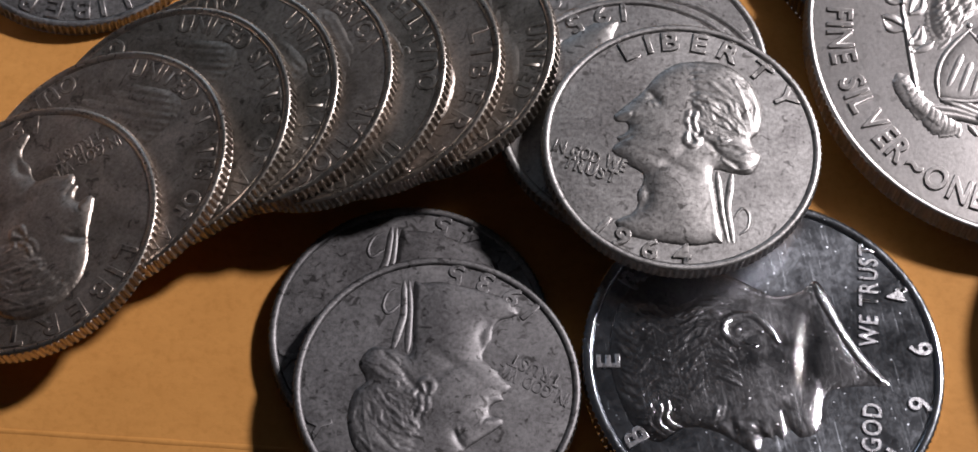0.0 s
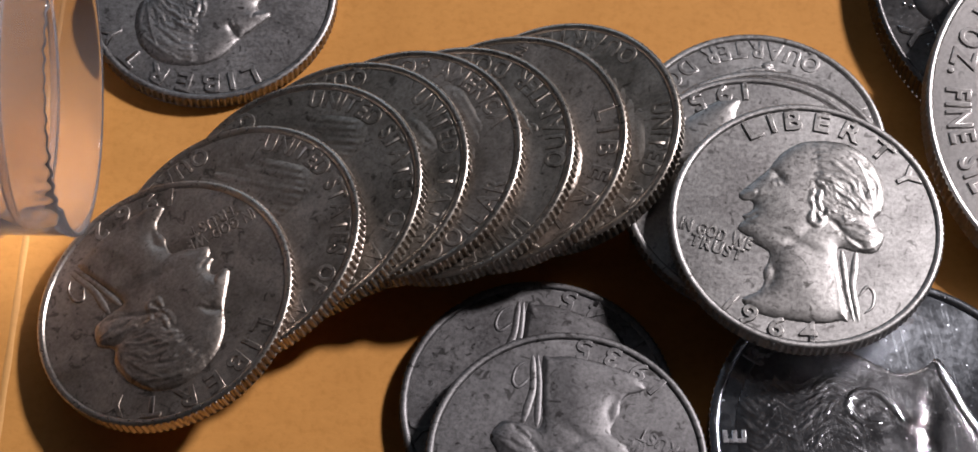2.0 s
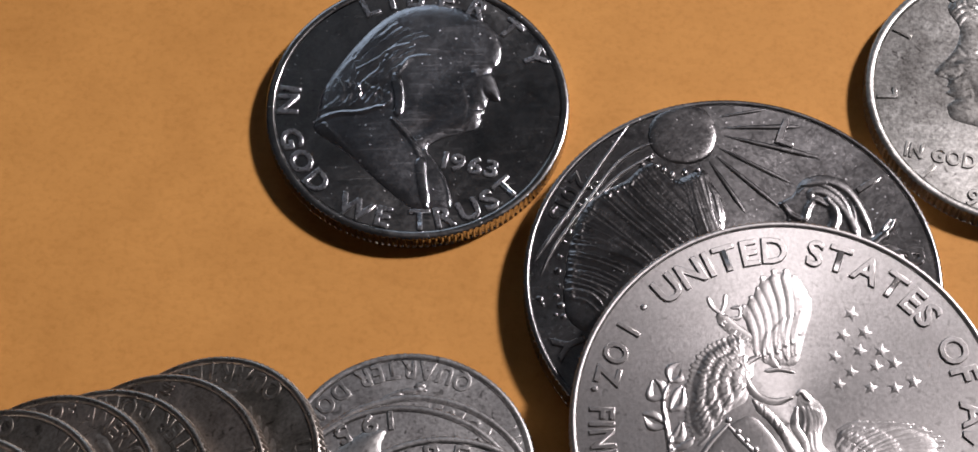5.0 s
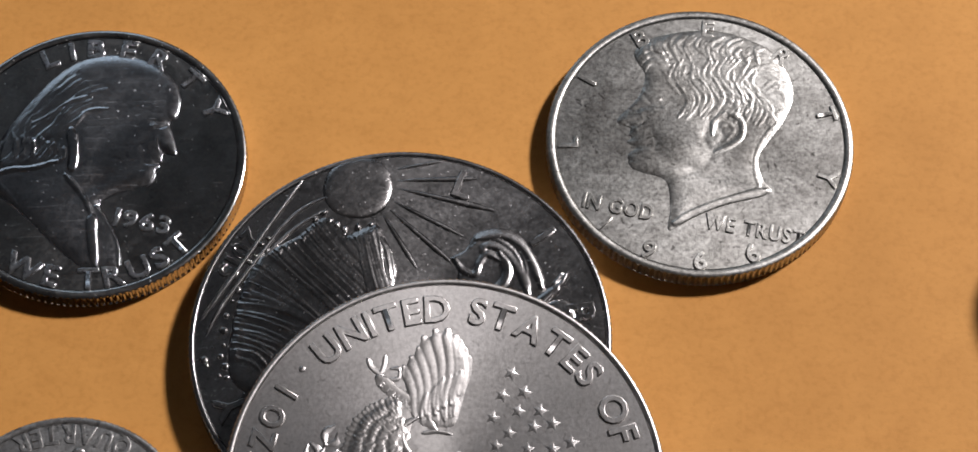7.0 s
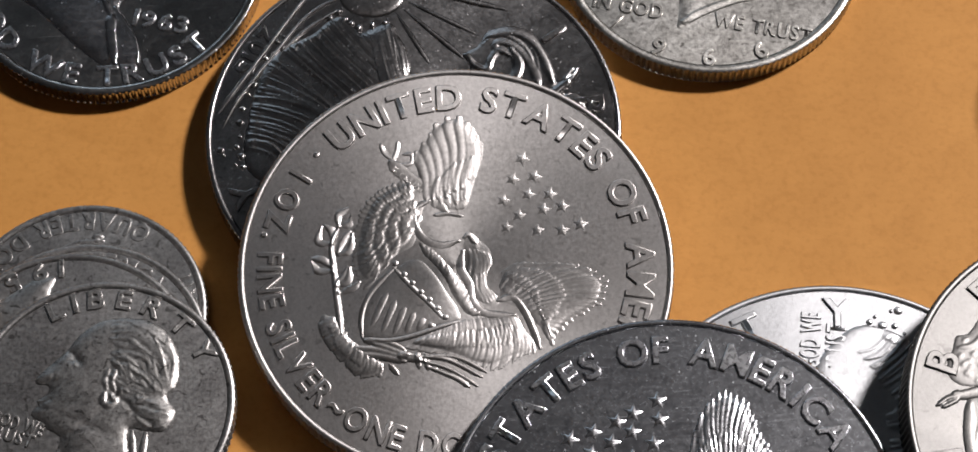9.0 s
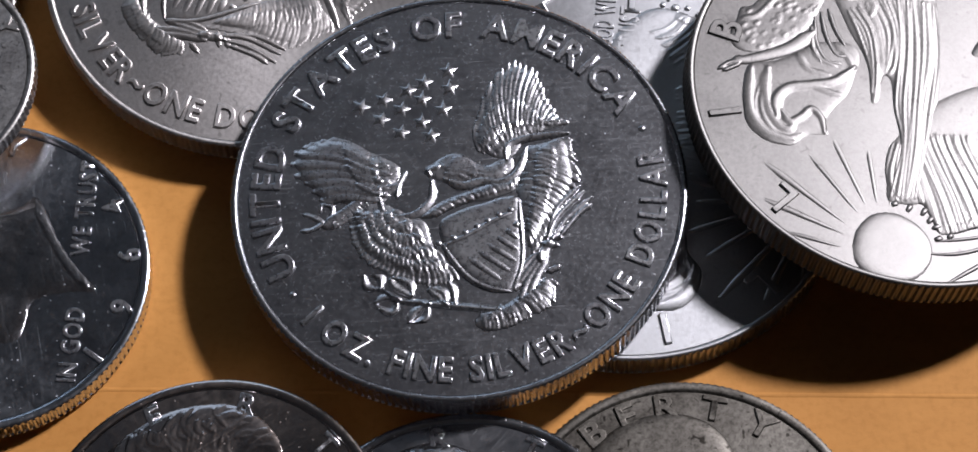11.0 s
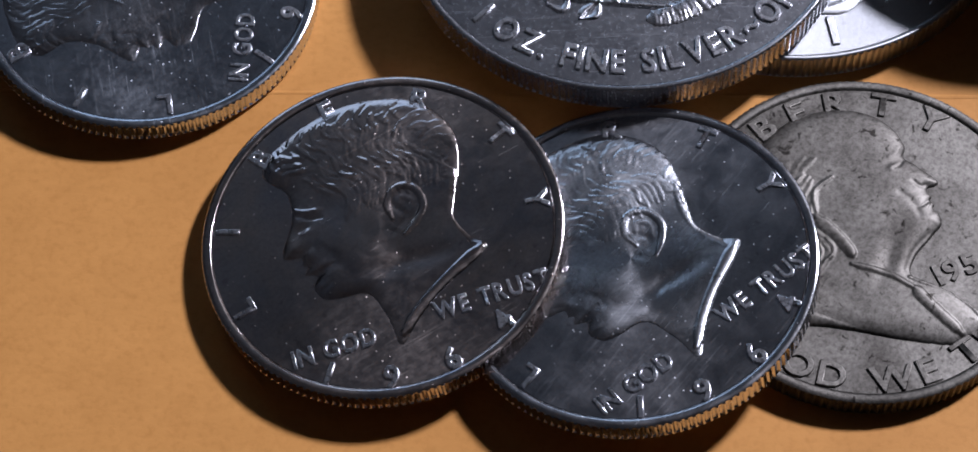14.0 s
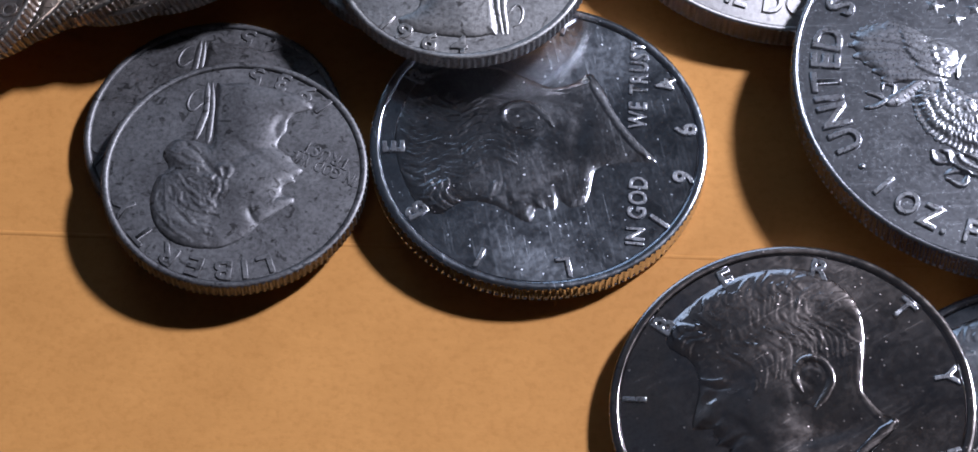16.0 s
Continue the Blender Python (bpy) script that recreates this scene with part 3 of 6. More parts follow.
class Relief:
    """A height field in millimetres on which raised areas and locks of hair or feathers are laid."""

    def __init__(self, x0, x1, y0, y1, res):
        self.x, self.y = np.meshgrid(np.arange(x0, x1 + res, res), np.arange(y0, y1 + res, res))
        self.h = np.full(self.x.shape, -9.0)
        self.layer = np.zeros(self.x.shape)

    def area(self, outline, height, soft, form=None, smooth=6):
        """A raised area that swells to height over the distance soft."""
        poly = curve_through(outline, smooth, True)
        hit, d = inside_and_depth(poly, self.x, self.y)
        h = height * (1 - np.exp(-d / soft)) + 0.04
        if form:
            h = h + form(self.x, self.y, d)
        self.h = np.where(hit, np.maximum(self.h, np.maximum(h, 0.02)), self.h)
        return self

    def lock(self, points, w0, w1, height, tilt=0.4, spread=True, sharp=0.12):
        """A lock or feather of full width w0 to w1 along points; spread lets it reach past the areas below it."""
        line = curve_through(points, 5) if len(points) > 2 else np.linspace(points[0], points[-1], 4)
        m = max(w0, w1) * 0.5
        lo, hi = line.min(0) - m, line.max(0) + m
        i0, i1 = np.searchsorted(self.x[0], (lo[0], hi[0]))
        j0, j1 = np.searchsorted(self.y[:, 0], (lo[1], hi[1]))
        if i1 - i0 < 2 or j1 - j0 < 2:
            return self
        x, y = self.x[j0:j1, i0:i1], self.y[j0:j1, i0:i1]
        best, side = np.full(x.shape, 1e9), np.zeros(x.shape)
        n = len(line) - 1
        for k, ((ax, ay), (bx, by)) in enumerate(zip(line[:-1], line[1:])):
            ll = (bx - ax) ** 2 + (by - ay) ** 2 + 1e-12
            t = np.clip(((x - ax) * (bx - ax) + (y - ay) * (by - ay)) / ll, 0, 1)
            q = (k + t) / n
            half = 0.5 * (w0 + (w1 - w0) * q) * np.clip(np.minimum(q, 1 - q) / sharp, 0.25, 1) ** 0.5
            d = np.hypot(x - ax - t * (bx - ax), y - ay - t * (by - ay)) / half
            turn = np.sign((bx - ax) * (y - ay) - (by - ay) * (x - ax))
            near = d < best
            side = np.where(near, d * turn, side)
            best = np.where(near, d, best)
        up = height * np.sqrt(np.clip(1 - best**2, 0, 1)) * (1 + tilt * side)
        part_l = self.layer[j0:j1, i0:i1]
        self.layer[j0:j1, i0:i1] = np.where(best < 1, np.maximum(up, part_l), part_l)
        if spread:
            part_h = self.h[j0:j1, i0:i1]
            self.h[j0:j1, i0:i1] = np.where((best < 1) & (part_h < 0), 0.05, part_h)
        return self

    def locks(self, lines, tilt=0.4, spread=False):
        """Lines as family() gives them: (points, half width, height)."""
        for pts, w, amount in lines:
            self.lock(pts[::2] if len(pts) > 8 else pts, 2 * w, 1.5 * w, amount, tilt, spread)
        return self.settle()

    def settle(self, keep=1.0):
        """Lays the locks so far onto the areas below, so that the next ones lie on top."""
        self.h = np.where(self.h > -1, self.h + self.layer, self.h)
        self.layer = self.layer * 0
        return self

    def shape(self, z=0.0, soften=1):
        self.settle()
        hit = self.h > -1
        h = np.where(hit, np.maximum(self.h, 0.02), -0.05)
        for _ in range(soften):
            p = np.pad(h, 1, mode="edge")
            h = np.where(hit, (4 * h + p[:-2, 1:-1] + p[2:, 1:-1] + p[1:-1, :-2] + p[1:-1, 2:]) / 8, h)
        cell = hit[:-1, :-1] | hit[1:, :-1] | hit[:-1, 1:] | hit[1:, 1:]
        index = np.arange(hit.size).reshape(hit.shape)
        f = np.stack([index[:-1, :-1][cell], index[:-1, 1:][cell], index[1:, 1:][cell], index[1:, :-1][cell]], 1)
        used, back = np.unique(f, return_inverse=True)
        v = np.stack([self.x.ravel(), self.y.ravel(), z + h.ravel()], 1)[used]
        return Shape().add(v, back.reshape(-1, 4).tolist())


def swell(x0, y0, sx, sy, amount, turn=0.0):
    """A rounded hollow or swelling, for form functions."""
    c, n = math.cos(turn), math.sin(turn)

    def form(x, y, d):
        u, v = (x - x0) * c + (y - y0) * n, -(x - x0) * n + (y - y0) * c
        return amount * np.exp(-(u / sx) ** 2 - (v / sy) ** 2)
    return form


def between(a, b, q):
    return (a[0] + (b[0] - a[0]) * q, a[1] + (b[1] - a[1]) * q)


def line_at(points, n):
    """n points evenly along a smooth line."""
    c = curve_through(points, 12)
    s = np.concatenate([[0], np.cumsum(np.linalg.norm(np.diff(c, axis=0), axis=1))])
    at = np.linspace(0, s[-1], n)
    return np.stack([np.interp(at, s, c[:, 0]), np.interp(at, s, c[:, 1])], 1)


def feather_row(r, roots, tips, n, R, width, height, bend=0.0, jitter=0.006, seed=1, tilt=0.55, spread=True):
    """A row of n overlapping feathers from the line roots to the line tips."""
    rnd = random.Random(seed)
    for a, b in zip(line_at(roots, n), line_at(tips, n)):
        a, b = a + rnd.uniform(-jitter, jitter), b + rnd.uniform(-jitter, jitter)
        d = b - a
        mid = (a + b) / 2 + np.array([-d[1], d[0]]) * bend
        r.lock(np.array([a, mid, b]) * R, width * R * 0.8, width * R, height * rnd.uniform(0.8, 1.15), tilt, spread, 0.10)
    r.settle()


def tufts(r, a, b, rows, pieces, R, width, height, jitter=0.012, seed=1):
    """Short overlapping locks of hair that follow the flow from line a to line b."""
    rnd = random.Random(seed)
    la, lb = line_at(a, 40), line_at(b, 40)
    for j in range(pieces):
        for k in range(rows):
            q = (k + rnd.uniform(-0.4, 0.4)) / max(rows - 1, 1)
            s0 = int(max(0, min(34, (j + rnd.uniform(-0.35, 0.35)) / pieces * 39)))
            s1 = min(39, s0 + int(39 / pieces * rnd.uniform(1.0, 1.6)) + 2)
            sway = rnd.uniform(-1, 1) * jitter * 2
            pts = [la[i] + (lb[i] - la[i]) * (q + sway * c) + rnd.uniform(-jitter, jitter) for c, i in ((0, s0), (1, (s0 + s1) // 2), (3, s1))]
            r.lock(np.array(pts) * R, width * R * rnd.uniform(0.7, 1.2), width * R * 0.45, height * rnd.uniform(0.4, 1.2), rnd.choice((-0.4, 0.4)), False, 0.2)
    r.settle()


# ---- designs: each returns parts as (name, Shape), in coin coordinates with z = 0 on the field ----
def bust_left_queue(R):
    """A plain bust facing left with tied-back hair."""
    out = scaled([(0.023, 0.674), (-0.114, 0.605), (-0.202, 0.518), (-0.254, 0.441), (-0.366, 0.333), (-0.461, 0.247), (-0.486, 0.205), (-0.463, 0.170), (-0.395, 0.162), (-0.377, 0.119), (-0.410, 0.071), (-0.466, 0.042), (-0.448, 0.008), (-0.485, -0.026), (-0.498, -0.075), (-0.427, -0.131), (-0.381, -0.183),
                  (-0.282, -0.247), (-0.290, -0.327), (-0.328, -0.407), (-0.323, -0.486), (-0.368, -0.559), (-0.483, -0.622), (-0.420, -0.711), (-0.280, -0.759), (-0.093, -0.788), (0.072, -0.798), (0.214, -0.773), (0.270, -0.765), (0.251, -0.585), (0.230, -0.428), (0.212, -0.297), (0.228, -0.203),
                  (0.335, -0.226), (0.466, -0.235), (0.529, -0.179), (0.558, -0.085), (0.509, -0.005), (0.498, 0.048), (0.557, 0.118), (0.581, 0.255), (0.560, 0.392), (0.494, 0.528), (0.377, 0.636), (0.232, 0.681)], R)
    form = both(swell(-0.12 * R, 0.05 * R, 0.22 * R, 0.24 * R, 0.10), swell(-0.195 * R, 0.37 * R, 0.07 * R, 0.035 * R, -0.13, -0.95), swell(-0.19 * R, 0.315 * R, 0.035 * R, 0.025 * R, 0.06), swell(-0.36 * R, 0.235 * R, 0.05 * R, 0.03 * R, 0.06),
                swell(-0.05 * R, -0.19 * R, 0.20 * R, 0.045 * R, -0.09, -0.45), swell(-0.25 * R, -0.42 * R, 0.05 * R, 0.14 * R, -0.10, -0.2), swell(-0.02 * R, -0.5 * R, 0.12 * R, 0.3 * R, 0.07, 0.3),
                swell(0.28 * R, 0.42 * R, 0.25 * R, 0.22 * R, 0.07), swell(0.42 * R, -0.10 * R, 0.12 * R, 0.09 * R, 0.08))
    cuts = []
    for p, w, up in (([(-0.245, 0.425), (-0.206, 0.395), (-0.165, 0.320)], 0.20, -0.06), ([(-0.239, 0.352), (-0.216, 0.330), (-0.203, 0.289)], 0.14, -0.04), ([(-0.400, 0.180), (-0.365, 0.195), (-0.345, 0.237)], 0.15, -0.05), ([(-0.455, 0.018), (-0.399, 0.026), (-0.362, 0.046)], 0.14, -0.06),
                     ([(-0.275, -0.247), (-0.143, -0.200), (0.032, -0.050)], 0.40, -0.04), ([(-0.286, -0.305), (-0.244, -0.412), (-0.289, -0.512)], 0.30, -0.05), ([(0.120, 0.062), (0.201, -0.010), (0.293, -0.115), (0.400, -0.190)], 0.26, -0.08),
                     ([(0.060, 0.640), (0.098, 0.515), (0.086, 0.348), (0.061, 0.210)], 0.30, -0.03), ([(0.198, -0.342), (0.219, -0.539), (0.230, -0.723)], 0.30, 0.05)):
        cuts.append((curve_through(np.array(p) * R, 6), w, up))
    r = Relief(-0.52 * R, 0.62 * R, -0.82 * R, 0.73 * R, 0.08)
    r.area(out, 0.27, 0.55, both(form, ridges(cuts)))
    # hair swept back from the temple, then down to the tie at the nape
    tufts(r, [(0.060, 0.650), (0.280, 0.645), (0.469, 0.505), (0.550, 0.305), (0.514, 0.089)], [(0.090, 0.300), (0.190, 0.270), (0.280, 0.200), (0.370, 0.110), (0.470, 0.045)], 13, 4, R, 0.050, 0.055, 0.020, seed=1)
    tufts(r, [(0.080, 0.420), (0.150, 0.380), (0.240, 0.290), (0.340, 0.180), (0.440, 0.090)], [(0.060, 0.150), (0.120, 0.120), (0.190, 0.070), (0.270, 0.040), (0.340, 0.030)], 7, 3, R, 0.048, 0.070, 0.018, seed=2)
    tufts(r, [(0.220, 0.010), (0.370, 0.010), (0.480, -0.020), (0.540, -0.090)], [(0.260, -0.120), (0.350, -0.170), (0.450, -0.200), (0.520, -0.150)], 6, 2, R, 0.055, 0.060, 0.012, seed=3)
    for pts, w, up in (([(0.036, 0.073), (0.028, 0.000), (0.080, -0.030), (0.118, 0.008), (0.084, 0.061)], 0.055, 0.10), ([(0.060, 0.260), (0.035, 0.180), (0.050, 0.100)], 0.045, 0.06), ([(0.110, 0.250), (0.085, 0.170), (0.110, 0.090)], 0.045, 0.07), ([(0.130, 0.030), (0.160, 0.090), (0.210, 0.080)], 0.040, 0.06)):
        r.lock(scaled(pts, R), w * R, w * R * 0.8, up, 0.3, False)
    return r.shape(0.0, 2)


def hair_ribbons(R):
    out = []
    for pts, w in (([(0.244, -0.216), (0.256, -0.375), (0.271, -0.558), (0.308, -0.770)], 0.55), ([(0.347, -0.226), (0.328, -0.372), (0.310, -0.505), (0.328, -0.661), (0.343, -0.769)], 0.62),
                   ([(0.346, -0.582), (0.416, -0.501), (0.461, -0.552), (0.444, -0.657), (0.382, -0.711)], 0.30)):
        out.append(("ribbon", stroke(Shape(), scaled(pts, R), w * 1.2, w * 0.8, 0.08)))
    return out


def quarter_front(date, R=12.13):
    b = Shape()
    arc_text(b, "LIBERTY", 0.85 * R, 121, 19, 0.150 * R)
    d = arc_text(Shape(), date, 0.865 * R, 227, 275, 0.150 * R)
    m = line_text(Shape(), "IN GOD WE", (-0.91 * R, -0.02 * R), (-0.40 * R, -0.19 * R), 0.095 * R)
    line_text(m, "TRUST", (-0.84 * R, -0.15 * R), (-0.47 * R, -0.28 * R), 0.095 * R)
    return [("portrait", bust_left_queue(R)), ("lettering", b), ("date", d), ("motto", m)] + hair_ribbons(R)


def quarter_back(R=12.13):
    t = arc_text(Shape(), "UNITED STATES OF AMERICA", 0.85 * R, 178, 2, 0.140 * R)
    q = arc_text(Shape(), "QUARTER DOLLAR", 0.85 * R, 209, 331, 0.150 * R)
    body = Relief(-0.2 * R, 0.2 * R, -0.55 * R, 0.5 * R, 0.12)
    body.area(scaled([(0.0, 0.42), (0.12, 0.34), (0.14, 0.1), (0.16, -0.25), (0.10, -0.5), (-0.10, -0.5), (-0.16, -0.25), (-0.14, 0.1), (-0.10, 0.34)], R), 0.28, 0.6)
    for k in range(5):
        feather_row(body, [(-0.13, 0.3 - 0.15 * k), (0.13, 0.3 - 0.15 * k)], [(-0.13, 0.14 - 0.15 * k), (0.13, 0.14 - 0.15 * k)], 5, R, 0.07, 0.05, spread=False)
    wings = []
    for sx in (-1, 1):
        r = Relief(min(0.05 * sx, 0.75 * sx) * R, max(0.05 * sx, 0.75 * sx) * R, -0.5 * R, 0.6 * R, 0.12)
        r.area(scaled([(sx * 0.1, 0.2), (sx * 0.25, 0.42), (sx * 0.52, 0.54), (sx * 0.66, 0.36), (sx * 0.66, 0.1), (sx * 0.45, 0.0), (sx * 0.25, 0.05)], R), 0.20, 0.5)
        feather_row(r, [(sx * 0.18, 0.28), (sx * 0.40, 0.44), (sx * 0.60, 0.40)], [(sx * 0.28, -0.05), (sx * 0.48, -0.42), (sx * 0.69, 0.05)], 9, R, 0.09, 0.12)
        feather_row(r, [(sx * 0.18, 0.34), (sx * 0.40, 0.50), (sx * 0.60, 0.45)], [(sx * 0.24, 0.15), (sx * 0.45, 0.2), (sx * 0.66, 0.2)], 9, R, 0.09, 0.07)
        wings.append(("wing", r.shape()))
    br = Relief(-0.5 * R, 0.5 * R, -0.7 * R, -0.45 * R, 0.10)
    for sx in (-1, 1):
        br.lock(scaled([(0, -0.58), (sx * 0.2, -0.62), (sx * 0.42, -0.54)], R), 0.6, 0.4, 0.2)
        for k in range(4):
            x = sx * (0.1 + 0.09 * k)
            br.lock(scaled([(x, -0.6), (x + sx * 0.06, -0.52 - 0.02 * k)], R), 0.8, 0.5, 0.18)
    return [("lettering", t), ("value_lettering", q), ("eagle_body", body.shape()), ("branch", br.shape())] + wings


def bust_left_parted(R):
    """A plain bust facing left with full wavy hair and a cut neck."""
    out = scaled([(-0.54, 0.165), (-0.455, 0.10), (-0.47, 0.055), (-0.45, 0.03), (-0.485, 0.0), (-0.44, -0.05), (-0.485, -0.10), (-0.47, -0.19), (-0.40, -0.235),
                  (-0.25, -0.305), (-0.235, -0.50), (-0.25, -0.665), (-0.09, -0.58), (0.12, -0.495), (0.43, -0.415), (0.39, -0.30), (0.375, -0.16), (0.44, -0.05), (0.56, 0.11),
                  (0.645, 0.30), (0.63, 0.50), (0.53, 0.67), (0.34, 0.79), (0.15, 0.845), (-0.09, 0.84), (-0.31, 0.78), (-0.39, 0.68), (-0.365, 0.60), (-0.33, 0.50), (-0.39, 0.34)], R)
    form = both(swell(-0.15 * R, -0.02 * R, 0.22 * R, 0.22 * R, 0.12), swell(-0.37 * R, 0.25 * R, 0.07 * R, 0.035 * R, -0.13, 0.3), swell(-0.36 * R, 0.225 * R, 0.03 * R, 0.02 * R, 0.10),
                swell(-0.30 * R, -0.02 * R, 0.05 * R, 0.10 * R, -0.07, 0.4), swell(-0.42 * R, -0.05 * R, 0.08 * R, 0.015 * R, -0.08), swell(-0.42 * R, 0.09 * R, 0.03 * R, 0.025 * R, 0.08),
                swell(0.02 * R, -0.25 * R, 0.26 * R, 0.05 * R, -0.15, -0.32), swell(0.10 * R, -0.40 * R, 0.20 * R, 0.1 * R, 0.05), swell(-0.16 * R, 0.30 * R, 0.1 * R, 0.1 * R, -0.06),
                swell(0.30 * R, 0.5 * R, 0.3 * R, 0.28 * R, 0.10), swell(-0.23 * R, 0.64 * R, 0.12 * R, 0.13 * R, 0.10))
    cuts = []
    for p, w, up in (([(-0.356, 0.398), (-0.309, 0.348), (-0.244, 0.316)], 0.20, 0.08), ([(-0.343, 0.339), (-0.304, 0.290), (-0.239, 0.258)], 0.18, -0.059), ([(-0.478, 0.152), (-0.422, 0.112), (-0.362, 0.138)], 0.16, -0.042), ([(-0.380, 0.263), (-0.343, 0.185), (-0.364, 0.110)], 0.22, -0.025), ([(-0.496, -0.020), (-0.414, -0.032), (-0.324, -0.031)], 0.16, -0.063),
                     ([(-0.492, -0.122), (-0.436, -0.143), (-0.378, -0.126)], 0.20, -0.034), ([(-0.324, 0.094), (-0.288, -0.001), (-0.301, -0.057)], 0.30, -0.025), ([(-0.326, -0.296), (-0.141, -0.266), (0.007, -0.201), (0.075, -0.105)], 0.45, -0.038), ([(0.085, 0.151), (0.034, 0.010), (0.052, -0.059)], 0.30, -0.034),
                     ([(0.131, 0.092), (0.157, 0.006), (0.111, -0.041)], 0.30, -0.050), ([(-0.196, -0.495), (-0.221, -0.631)], 0.4, -0.025)):
        cuts.append((curve_through(np.array(p) * R, 6), w, up))
    r = Relief(-0.57 * R, 0.67 * R, -0.70 * R, 0.88 * R, 0.08)
    r.area(out, 0.30, 0.6, both(form, ridges(cuts)))
    feather_row(r, [(0.334, 0.578), (0.470, 0.451), (0.539, 0.279), (0.523, 0.088), (0.449, -0.036)], [(0.503, 0.592), (0.598, 0.422), (0.622, 0.228), (0.581, 0.038), (0.484, -0.124)], 20, R, 0.036, 0.035, 0.2, 0.045, 5, 0.4, False)
    feather_row(r, [(0.149, 0.341), (0.295, 0.346), (0.436, 0.283), (0.463, 0.114)], [(0.238, 0.146), (0.361, 0.132), (0.458, 0.052), (0.456, -0.053)], 13, R, 0.032, 0.035, 0.25, 0.030, 6, 0.4, False)
    feather_row(r, [(-0.102, 0.447), (0.032, 0.452), (0.175, 0.418), (0.310, 0.374)], [(-0.102, 0.196), (0.030, 0.191), (0.146, 0.187), (0.285, 0.163)], 20, R, 0.030, 0.049, 0.25, 0.045, 7, 0.4, False)
    feather_row(r, [(-0.179, 0.557), (-0.001, 0.590), (0.209, 0.583), (0.412, 0.507)], [(-0.098, 0.389), (0.070, 0.402), (0.235, 0.377), (0.397, 0.323)], 21, R, 0.033, 0.041, -0.25, 0.050, 8, 0.4, False)
    feather_row(r, [(-0.293, 0.620), (-0.082, 0.632), (0.170, 0.623), (0.415, 0.546)], [(-0.248, 0.807), (-0.027, 0.829), (0.223, 0.780), (0.467, 0.662)], 25, R, 0.033, 0.049, 0.30, 0.050, 9, 0.4, False)
    feather_row(r, [(-0.169, 0.576), (-0.199, 0.646), (-0.229, 0.697)], [(-0.349, 0.524), (-0.360, 0.623), (-0.311, 0.729)], 8, R, 0.036, 0.062, -0.3, 0.030, 10, 0.4, False)
    for pts, w, up in (([(0.085, 0.027), (0.109, 0.131), (0.204, 0.185), (0.282, 0.125), (0.273, 0.011), (0.192, -0.057), (0.092, -0.101)], 0.040, 0.10), ([(0.138, 0.073), (0.191, 0.119), (0.227, 0.060), (0.172, -0.016)], 0.030, 0.03),
                       ([(-0.21, -0.615), (0.0, -0.520), (0.2, -0.455), (0.41, -0.395)], 0.075, 0.13), ([(0.36, -0.36), (0.36, -0.18), (0.42, -0.03), (0.52, 0.10)], 0.05, 0.05)):
        r.lock(scaled(pts, R), w * R, w * R, up, 0.2, False)
    return r.shape(0.0, 1)


def half_front_parted(date, R=15.3):
    b = ring_letters(Shape(), "LIBERTY", 0.868 * R, (179, 146, 113, 82, 46, 11, -21), 0.125 * R)
    d = ring_letters(Shape(), date, 0.885 * R, (222, 244, 266, 288), 0.125 * R, inward=True)
    m = line_text(Shape(), "IN GOD", (-0.79 * R, -0.415 * R), (-0.34 * R, -0.535 * R), 0.105 * R)
    line_text(m, "WE TRUST", (-0.01 * R, -0.595 * R), (0.615 * R, -0.748 * R), 0.105 * R)
    return [("portrait", bust_left_parted(R)), ("lettering", b), ("date", d), ("motto", m)]


